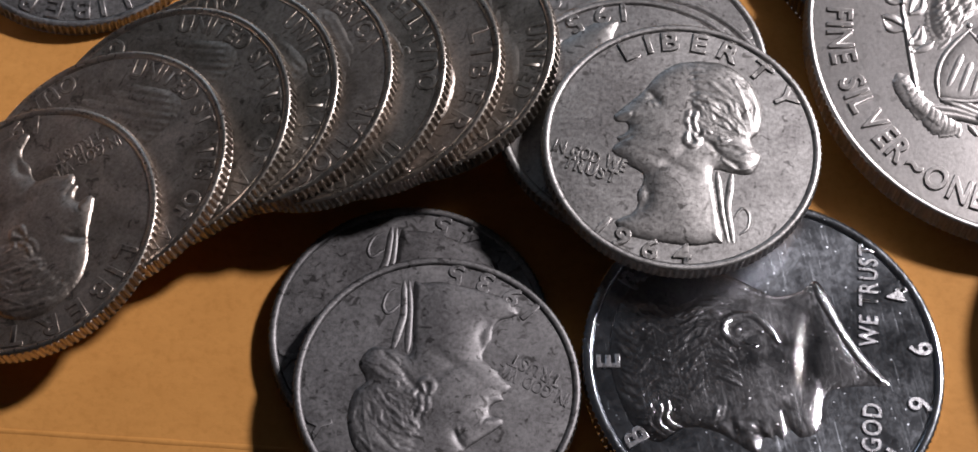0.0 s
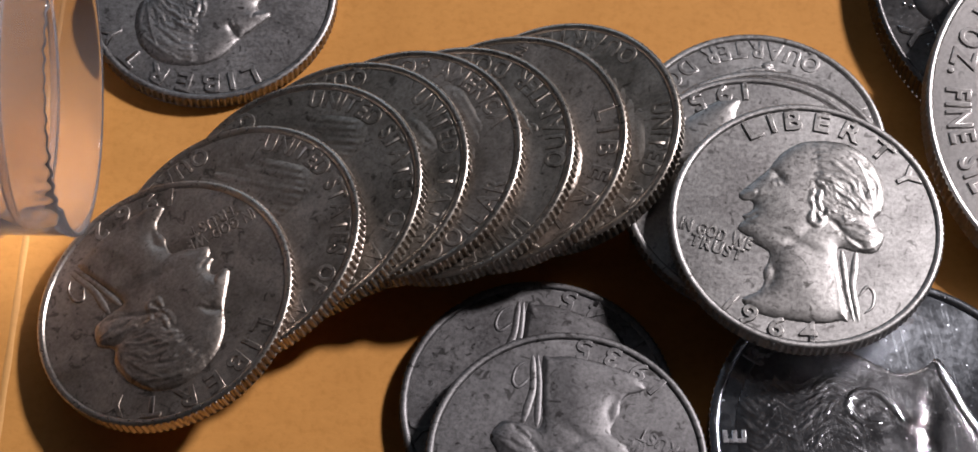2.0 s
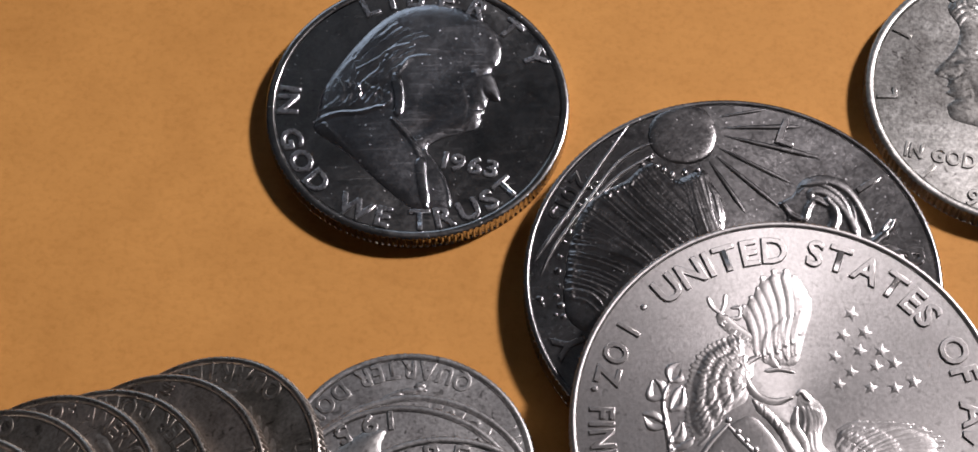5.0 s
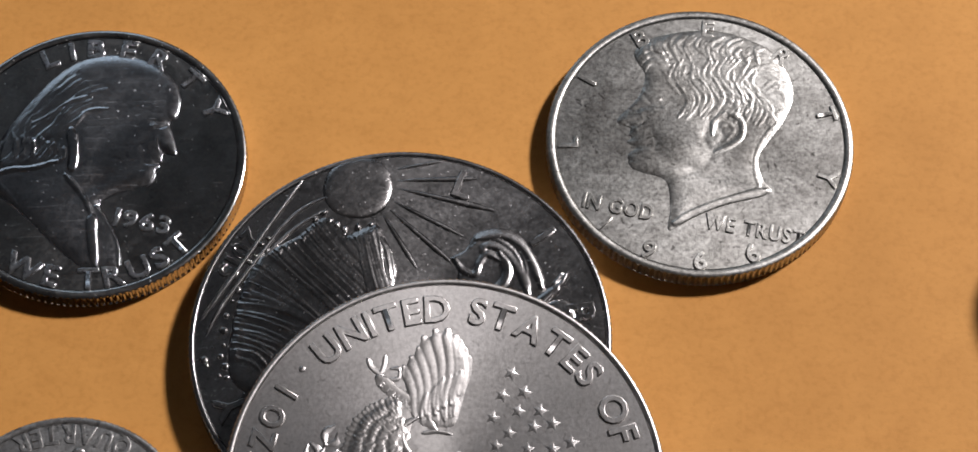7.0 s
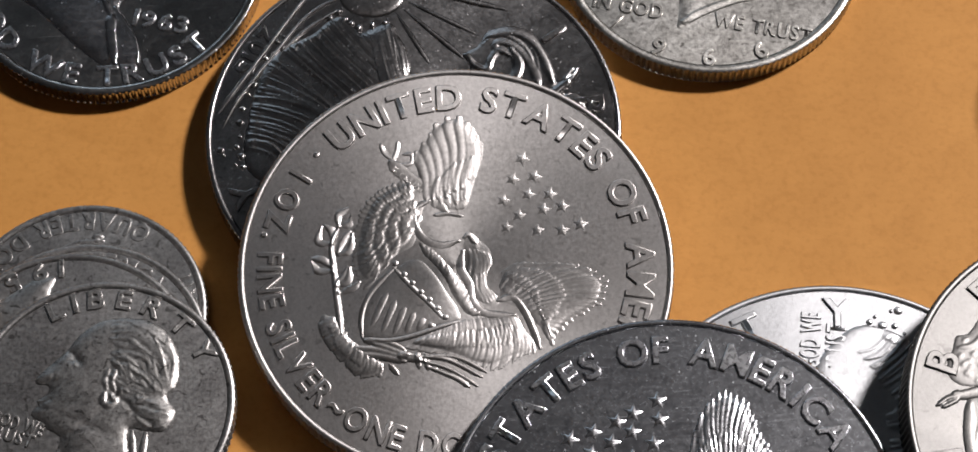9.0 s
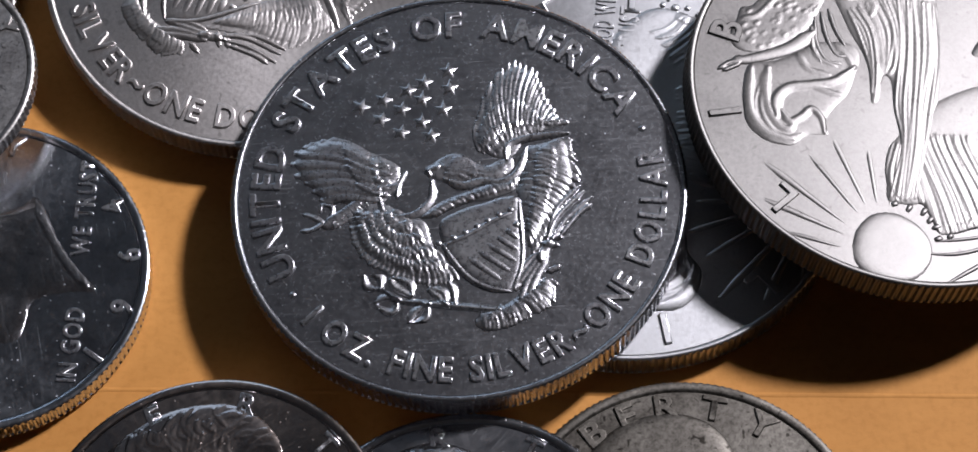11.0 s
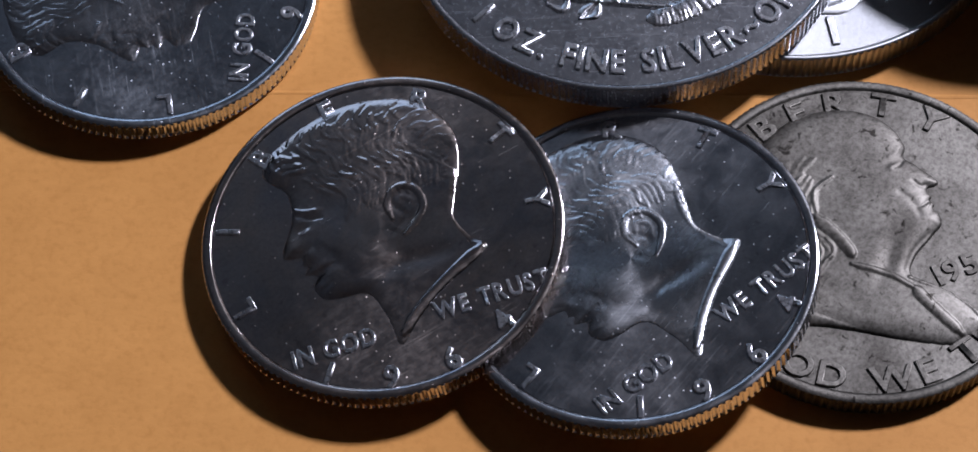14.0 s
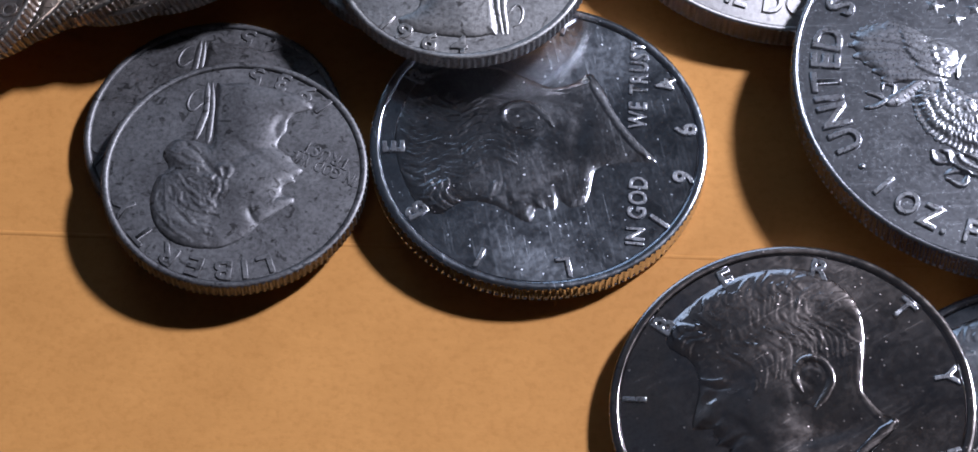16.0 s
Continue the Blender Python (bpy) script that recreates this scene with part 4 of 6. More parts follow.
def bust_right_long(R):
    """A plain bust facing right with long hair and a coat."""
    out = scaled([(-0.05, 0.79), (0.18, 0.80), (0.40, 0.715), (0.530, 0.575), (0.572, 0.44), (0.566, 0.35), (0.545, 0.290), (0.500, 0.252), (0.518, 0.19), (0.548, 0.070), (0.553, 0.015), (0.530, 0.006), (0.480, 0.022), (0.462, -0.005), (0.463, -0.032), (0.438, -0.050), (0.446, -0.078), (0.420, -0.104), (0.424, -0.150), (0.395, -0.200),
                  (0.345, -0.215), (0.270, -0.236), (0.16, -0.265), (0.06, -0.34), (0.12, -0.46), (0.19, -0.62), (0.20, -0.80), (0.0, -0.80), (-0.094, -0.740), (-0.259, -0.580), (-0.468, -0.352), (-0.680, -0.170), (-0.665, -0.060), (-0.615, 0.17), (-0.44, 0.45), (-0.24, 0.68)], R)
    form = both(swell(0.18 * R, 0.1 * R, 0.24 * R, 0.24 * R, 0.10), swell(0.43 * R, 0.25 * R, 0.05 * R, 0.025 * R, -0.03, -0.3), swell(0.40 * R, 0.225 * R, 0.035 * R, 0.022 * R, 0.06),
                swell(0.02 * R, -0.2 * R, 0.14 * R, 0.05 * R, -0.12, 0.6), swell(0.34 * R, -0.12 * R, 0.1 * R, 0.07 * R, 0.06),
                swell(0.10 * R, 0.5 * R, 0.40 * R, 0.25 * R, 0.05), swell(-0.25 * R, -0.40 * R, 0.25 * R, 0.2 * R, 0.05))
    cuts = []
    for p, w, up in (([(0.520, 0.308), (0.470, 0.288), (0.430, 0.292)], 0.2, 0.03), ([(0.485, 0.235), (0.440, 0.215), (0.405, 0.220)], 0.14, -0.05), ([(0.488, 0.035), (0.450, 0.050), (0.440, 0.095)], 0.15, -0.06), ([(0.430, -0.050), (0.380, -0.055), (0.345, -0.045)], 0.14, -0.07),
                     ([(0.330, 0.080), (0.350, 0.000), (0.330, -0.090)], 0.3, -0.04), ([(0.300, -0.215), (0.180, -0.240), (0.060, -0.310)], 0.3, -0.07)):
        cuts.append((curve_through(np.array(p) * R, 6), w, up))
    r = Relief(-0.73 * R, 0.63 * R, -0.86 * R, 0.84 * R, 0.09)
    r.area(out, 0.27, 0.6, both(form, ridges(cuts)))
    tufts(r, [(-0.240, 0.680), (-0.420, 0.460), (-0.580, 0.220), (-0.640, 0.000)], [(0.080, 0.520), (-0.077, 0.460), (-0.183, 0.300), (-0.205, 0.048)], 12, 4, R, 0.045, 0.034, 0.018, seed=1)
    tufts(r, [(-0.020, 0.480), (-0.140, 0.440), (-0.300, 0.330), (-0.480, 0.200)], [(-0.040, 0.330), (-0.150, 0.250), (-0.260, 0.130), (-0.360, 0.010)], 7, 3, R, 0.035, 0.045, 0.014, seed=4)
    feather_row(r, [(-0.538, 0.207), (-0.413, 0.178), (-0.288, 0.149), (-0.184, 0.097)], [(-0.640, -0.033), (-0.516, -0.018), (-0.371, -0.004), (-0.238, -0.009)], 11, R, 0.036, 0.06, 0.25, 0.012, 2, 0.4, False)
    for p, w, up in (([(-0.680, -0.109), (-0.536, -0.056), (-0.391, -0.052), (-0.226, -0.009)], 0.04, 0.09), ([(-0.145, 0.227), (-0.125, 0.100), (-0.123, -0.020), (-0.135, -0.077)], 0.075, 0.13), ([(-0.170, -0.113), (-0.045, -0.278), (0.016, -0.427)], 0.04, 0.10), ([(0.016, -0.427), (0.018, -0.549), (0.046, -0.780)], 0.075, 0.12),
                     ([(0.038, -0.354), (0.155, -0.528), (0.195, -0.650), (0.200, -0.780)], 0.04, 0.10), ([(-0.120, 0.252), (-0.044, 0.358), (0.090, 0.373)], 0.03, 0.07), ([(-0.618, -0.131), (-0.411, -0.434), (-0.264, -0.655), (-0.086, -0.754)], 0.06, 0.05)):
        r.lock(scaled(p, R), w * R, w * R * 0.8, up, 0.2, False)
    return r.shape(0.0, 1)


def half_front_long(date, R=15.3):
    b = arc_text(Shape(), "LIBERTY", 0.862 * R, 117, 15, 0.138 * R)
    m = arc_text(Shape(), "IN GOD WE TRUST", 0.862 * R, 168, 316, 0.138 * R)
    d = line_text(Shape(), date, (0.16 * R, -0.425 * R), (0.52 * R, -0.51 * R), 0.12 * R)
    return [("portrait", bust_right_long(R)), ("lettering", b), ("motto", m), ("date", d)]


def dollar_back(R=20.3):
    t = arc_text(Shape(), "UNITED STATES OF AMERICA", 0.85 * R, 207, 25, 0.125 * R, 0.22)
    v = arc_text(Shape(), "1 OZ. FINE SILVER~ONE DOLLAR", 0.85 * R, 221, 371, 0.110 * R, 0.22)
    for a in (213, 18):
        dome_dot(v, 0.86 * R * math.cos(math.radians(a)), 0.86 * R * math.sin(math.radians(a)), 0.35, 0.14)
    res = 0.085
    box_of = lambda pts, m=0.06: (min(p[0] for p in pts) * R - m * R, max(p[0] for p in pts) * R + m * R, min(p[1] for p in pts) * R - m * R, max(p[1] for p in pts) * R + m * R, res)
    made = []
    # the raised wing: nine long feathers and two rows of short ones
    o = [(-0.329, -0.048), (-0.432, -0.057), (-0.550, -0.030), (-0.601, -0.010), (-0.645, 0.057), (-0.698, 0.117), (-0.715, 0.195), (-0.660, 0.245), (-0.554, 0.270), (-0.466, 0.251), (-0.329, 0.182), (-0.253, 0.124), (-0.277, 0.042)]
    r = Relief(*box_of(o, 0.08))
    r.area(scaled(o, R), 0.14, 0.4)
    feather_row(r, [(-0.345, -0.035), (-0.343, 0.031), (-0.352, 0.108), (-0.393, 0.190)], [(-0.594, -0.018), (-0.650, 0.057), (-0.705, 0.122), (-0.732, 0.190), (-0.676, 0.245), (-0.560, 0.272)], 9, R, 0.066, 0.10, -0.08, 0.008, 11, 0.75)
    feather_row(r, [(-0.300, -0.012), (-0.300, 0.065), (-0.302, 0.140)], [(-0.419, 0.030), (-0.472, 0.120), (-0.500, 0.221)], 9, R, 0.034, 0.07, 0.05, 0.006, 12, 0.6)
    feather_row(r, [(-0.262, 0.020), (-0.252, 0.070), (-0.262, 0.120)], [(-0.345, 0.025), (-0.365, 0.095), (-0.370, 0.165)], 7, R, 0.030, 0.05, 0.0, 0.005, 13, 0.6)
    made.append(("wing", r.shape()))
    # the wing in front of the shield, in rows of short feathers
    o = [(-0.407, -0.004), (-0.466, -0.093), (-0.449, -0.197), (-0.416, -0.272), (-0.370, -0.315), (-0.312, -0.360), (-0.247, -0.390), (-0.176, -0.421), (-0.095, -0.428), (-0.049, -0.402), (-0.072, -0.351), (-0.118, -0.250), (-0.144, -0.154), (-0.212, -0.113), (-0.295, -0.066)]
    r = Relief(*box_of(o, 0.09))
    r.area(scaled(o, R), 0.18, 0.5)
    tips, hub = [(-0.488, -0.087), (-0.467, -0.183), (-0.455, -0.252), (-0.417, -0.308), (-0.374, -0.349), (-0.325, -0.381), (-0.270, -0.413), (-0.208, -0.442), (-0.138, -0.452), (-0.073, -0.449), (-0.015, -0.435)], (-0.269, -0.109)
    for k in range(5):
        a = [between(p, hub, 0.19 * k) for p in tips]
        b = [between(p, hub, 0.19 * k + 0.30) for p in tips]
        feather_row(r, b, a, 28 - 2 * k, R, 0.029 - 0.001 * k, 0.075, 0.12, seed=20 + k)
    made.append(("wing", r.shape()))
    # the far wing
    o = [(0.178, 0.145), (0.096, 0.208), (0.105, 0.324), (0.146, 0.461), (0.201, 0.557), (0.267, 0.608), (0.338, 0.573), (0.363, 0.498), (0.385, 0.417), (0.432, 0.343), (0.466, 0.303), (0.430, 0.285), (0.379, 0.271), (0.305, 0.234), (0.242, 0.150)]
    r = Relief(*box_of(o, 0.08))
    r.area(scaled(o, R), 0.14, 0.5)
    feather_row(r, [(0.103, 0.191), (0.149, 0.237), (0.209, 0.278), (0.279, 0.301), (0.359, 0.307), (0.435, 0.301)], [(0.084, 0.316), (0.125, 0.452), (0.177, 0.564), (0.263, 0.639), (0.325, 0.613), (0.367, 0.564), (0.385, 0.499), (0.408, 0.430), (0.444, 0.363), (0.489, 0.308)], 28, R, 0.027, 0.087, 0.05, seed=31)
    feather_row(r, [(0.124, 0.176), (0.166, 0.211), (0.221, 0.245), (0.289, 0.263), (0.373, 0.273)], [(0.096, 0.273), (0.135, 0.360), (0.206, 0.427), (0.272, 0.437), (0.327, 0.390), (0.395, 0.325)], 20, R, 0.024, 0.056, 0.05, seed=32)
    feather_row(r, [(0.157, 0.160), (0.189, 0.180), (0.235, 0.208), (0.304, 0.229)], [(0.106, 0.220), (0.142, 0.277), (0.197, 0.314), (0.258, 0.326), (0.328, 0.310)], 14, R, 0.023, 0.043, 0.05, seed=33)
    made.append(("wing", r.shape()))
    # body and thighs, in two rows of long feathers
    o = [(0.295, -0.298), (0.272, -0.168), (0.259, -0.047), (0.288, 0.092), (0.298, 0.177), (0.361, 0.211), (0.444, 0.228), (0.481, 0.196), (0.489, 0.120), (0.499, 0.030), (0.463, -0.048), (0.405, -0.118), (0.344, -0.218)]
    r = Relief(*box_of(o, 0.08))
    r.area(scaled(o, R), 0.20, 0.5)
    feather_row(r, [(0.290, -0.232), (0.308, -0.120), (0.335, 0.019), (0.348, 0.148), (0.410, 0.217)], [(0.317, -0.327), (0.373, -0.226), (0.439, -0.128), (0.501, -0.044), (0.531, 0.035), (0.515, 0.127), (0.506, 0.218)], 35, R, 0.024, 0.081, 0.10, seed=41)
    feather_row(r, [(0.264, -0.195), (0.253, -0.045), (0.279, 0.094), (0.299, 0.192)], [(0.309, -0.272), (0.352, -0.191), (0.386, -0.069), (0.422, 0.052), (0.430, 0.182)], 30, R, 0.024, 0.062, 0.10, seed=42)
    made.append(("eagle_body", r.shape()))
    # neck and head
    o = [(-0.169, -0.132), (-0.123, -0.085), (-0.057, -0.045), (0.030, -0.010), (0.095, 0.007), (0.151, 0.035), (0.221, 0.038), (0.273, 0.096), (0.272, 0.038), (0.245, -0.019), (0.191, -0.042), (0.123, -0.061), (0.051, -0.069), (-0.031, -0.097), (-0.105, -0.132)]
    r = Relief(*box_of(o, 0.06))
    r.area(scaled(o, R), 0.24, 0.4)
    feather_row(r, [(-0.144, -0.121), (-0.077, -0.069), (0.040, -0.019), (0.141, 0.023), (0.235, 0.043)], [(-0.093, -0.123), (-0.009, -0.076), (0.082, -0.049), (0.171, -0.027), (0.246, 0.004)], 20, R, 0.024, 0.056, 0.1, seed=51)
    made.append(("eagle_neck", r.shape()))
    o = [(-0.124, 0.068), (-0.150, 0.097), (-0.102, 0.143), (-0.033, 0.181), (0.028, 0.174), (0.075, 0.135), (0.132, 0.115), (0.190, 0.140), (0.240, 0.150), (0.245, 0.095), (0.184, 0.040), (0.110, 0.028), (0.060, 0.035), (0.020, 0.024), (-0.040, 0.031)]
    r = Relief(*box_of(o, 0.06))
    r.area(scaled(o, R), 0.16, 0.45, swell(-0.060 * R, 0.115 * R, 0.016 * R, 0.012 * R, 0.06))
    feather_row(r, [(-0.060, 0.070), (-0.045, 0.110), (-0.020, 0.150)], [(0.060, 0.045), (0.090, 0.085), (0.060, 0.135)], 9, R, 0.020, 0.05, 0.1, seed=52, spread=False)
    feather_row(r, [(0.050, 0.050), (0.080, 0.085), (0.075, 0.125)], [(0.170, 0.045), (0.215, 0.085), (0.200, 0.135)], 8, R, 0.022, 0.05, -0.1, seed=53, spread=False)
    r.lock(scaled([(-0.085, 0.120), (-0.130, 0.105), (-0.122, 0.068)], R), 0.8, 0.35, 0.12)
    made.append(("eagle_head", r.shape()))
    # neck ring of feathers beside the head, and the leg
    r = Relief(*box_of([(-0.082, 0.052), (0.507, 0.232)]))
    r.lock(scaled([(-0.060, 0.052), (0.019, 0.017), (0.104, 0.034), (0.186, 0.024), (0.253, 0.058), (0.287, 0.122), (0.308, 0.192)], R), 1.0, 0.8, 0.22)
    made.append(("eagle_neck", r.shape()))
    # shield with a raised border, a row of dots and upright stripes
    o = [(-0.079, -0.246), (-0.026, -0.344), (0.040, -0.421), (0.117, -0.477), (0.209, -0.502), (0.259, -0.399), (0.271, -0.297), (0.264, -0.166), (0.263, -0.054), (0.197, -0.044), (0.121, -0.066), (0.017, -0.095), (-0.082, -0.150)]
    sh = Relief(*box_of(o, 0.03))
    sh.area(scaled(o, R), 0.16, 0.25)
    made.append(("shield", sh.shape()))
    for p in ([(-0.076, -0.259), (-0.016, -0.364), (0.047, -0.437), (0.128, -0.483), (0.216, -0.501)], [(0.216, -0.501), (0.259, -0.399), (0.271, -0.297), (0.266, -0.166), (0.263, -0.054)]):
        made.append(("shield/border", stroke(Shape(), scaled(p, R), 0.5, 0.5, 0.16, 0.14)))
    made.append(("shield/bar", stroke(Shape(), scaled([(-0.075, -0.277), (0.043, -0.221), (0.149, -0.162), (0.243, -0.119)], R), 0.55, 0.55, 0.14, 0.16)))
    for p in ([(-0.090, -0.261)], [(-0.025, -0.237)], [(0.026, -0.213)], [(0.079, -0.187)], [(0.125, -0.159)], [(0.176, -0.135)], [(0.226, -0.114)]):
        made.append(("shield/stud", dome_dot(Shape(), p[0][0] * R, p[0][1] * R, 0.30, 0.12, 0.22)))
    for a, b in zip(line_at([(0.019, -0.321), (0.112, -0.264), (0.240, -0.171)], 6), line_at([(0.190, -0.462), (0.249, -0.381), (0.257, -0.199)], 6)):
        made.append(("shield/stripe", stroke(Shape(), scaled([a, b], R), 0.8, 0.6, 0.14, 0.15)))
    # branch with leaves, one stroke each in a single sprig
    br = Relief(*box_of([(-0.494, -0.565), (0.254, -0.456)]))
    br.lock(scaled([(0.169, -0.584), (0.052, -0.567), (-0.066, -0.551), (-0.160, -0.533), (-0.249, -0.520), (-0.340, -0.460)], R), 0.75, 0.5, 0.26)
    br.settle()
    for a, b, c in ([(-0.344, -0.461), (-0.398, -0.446), (-0.413, -0.388)], [(-0.337, -0.456), (-0.341, -0.405), (-0.396, -0.381)], [(-0.267, -0.514), (-0.296, -0.571), (-0.360, -0.540)], [(-0.272, -0.508), (-0.330, -0.500), (-0.365, -0.520)], [(-0.213, -0.501), (-0.274, -0.456), (-0.300, -0.420)],
                    [(-0.204, -0.498), (-0.216, -0.440), (-0.287, -0.410)], [(-0.139, -0.548), (-0.157, -0.608), (-0.213, -0.632)], [(-0.159, -0.547), (-0.205, -0.578), (-0.226, -0.625)], [(-0.064, -0.545), (-0.095, -0.505), (-0.135, -0.476)], [(-0.060, -0.545), (-0.070, -0.490), (-0.130, -0.465)], [(-0.022, -0.542), (-0.029, -0.481), (-0.048, -0.441)]):
        br.lock(scaled([a, b, c], R), 0.85, 0.75, 0.18, 0.6, True, 0.35)
    made.append(("branch", br.shape()))
    # claw with the branch, legs and arrows
    r = Relief(*box_of([(0.033, -0.674), (0.441, -0.449)]))
    r.area(scaled([(0.055, -0.651), (0.125, -0.681), (0.218, -0.659), (0.276, -0.619), (0.355, -0.594), (0.390, -0.528), (0.386, -0.469), (0.355, -0.449), (0.280, -0.492), (0.200, -0.552), (0.130, -0.580), (0.075, -0.606)], R), 0.16, 0.4)
    feather_row(r, [(0.080, -0.599), (0.169, -0.585), (0.263, -0.531), (0.346, -0.458)], [(0.095, -0.676), (0.191, -0.666), (0.298, -0.619), (0.388, -0.565), (0.406, -0.483)], 22, R, 0.027, 0.074, 0.1, seed=61)
    feather_row(r, [(0.111, -0.569), (0.207, -0.560), (0.280, -0.492)], [(0.126, -0.626), (0.220, -0.622), (0.334, -0.550)], 13, R, 0.027, 0.056, 0.1, seed=62)
    made.append(("tail", r.shape()))
    r = Relief(*box_of([(0.185, -0.583), (0.605, -0.002)]))
    for p in ([(0.250, -0.571), (0.288, -0.465), (0.349, -0.365), (0.399, -0.263)], [(0.231, -0.493), (0.270, -0.402), (0.329, -0.330)], [(0.291, -0.539), (0.325, -0.446), (0.380, -0.345)], [(0.260, -0.457), (0.332, -0.361), (0.381, -0.281)]):
        r.lock(scaled(p, R), 0.9, 0.7, 0.20)
    r.settle()
    for p in ([(0.378, -0.269), (0.431, -0.155), (0.546, -0.037)], [(0.404, -0.264), (0.470, -0.166), (0.580, -0.067)], [(0.431, -0.257), (0.518, -0.151), (0.575, -0.104)], [(0.384, -0.229), (0.432, -0.112), (0.530, -0.009)]):
        r.lock(scaled(p, R), 0.45, 0.55, 0.24)
    for p in ([(0.356, -0.280), (0.426, -0.294)], [(0.372, -0.249), (0.443, -0.258)], [(0.374, -0.416), (0.427, -0.393)], [(0.349, -0.365), (0.350, -0.322)]):
        r.lock(scaled(p, R), 0.7, 0.6, 0.16)
    made.append(("claw", r.shape()))
    # banner that winds past both wings, with its motto
    for p, w, up in (([(-0.579, -0.147), (-0.502, -0.103), (-0.394, -0.024), (-0.265, 0.032)], 1.5, 0.17), ([(-0.585, -0.125), (-0.637, -0.161), (-0.686, -0.166)], 0.6, 0.14), ([(-0.590, -0.132), (-0.629, -0.103), (-0.675, -0.085)], 0.6, 0.14), ([(-0.560, -0.117), (-0.548, -0.060), (-0.595, -0.041), (-0.605, -0.082)], 0.5, 0.13),
                     ([(-0.345, -0.028), (-0.334, -0.096), (-0.265, -0.128), (-0.172, -0.106), (-0.114, -0.035), (-0.111, 0.050)], 0.95, 0.20), ([(-0.266, -0.027), (-0.255, 0.037), (-0.223, 0.100)], 0.6, 0.16),
                     ([(0.219, 0.136), (0.227, 0.204), (0.300, 0.236), (0.403, 0.249), (0.492, 0.254)], 0.85, 0.22), ([(0.158, 0.213), (0.224, 0.276), (0.332, 0.303), (0.455, 0.318)], 0.75, 0.20)):
        b = Relief(*box_of(p, 0.05))
        b.lock(scaled(p, R), w, w * 0.85, up, 0.6)
        made.append(("banner", b.shape()))
    made.append(("banner_lettering", line_text(Shape(), "E PLURIBUS", (-0.555 * R, -0.137 * R), (-0.325 * R, 0.012 * R), 0.040 * R, 0.06, 0.17)))
    for x, y in ((-0.425, 0.443), (-0.336, 0.372), (-0.322, 0.472), (-0.247, 0.300), (-0.243, 0.419), (-0.215, 0.515), (-0.114, 0.276), (-0.155, 0.348), (-0.151, 0.465), (-0.141, 0.552), (-0.059, 0.408), (-0.027, 0.517), (-0.031, 0.607)):
        made.append(("star", star(Shape(), x * R, y * R, 0.052 * R, 0.34, 0.3 + x)))
    return [("lettering", t), ("value_lettering", v)] + made


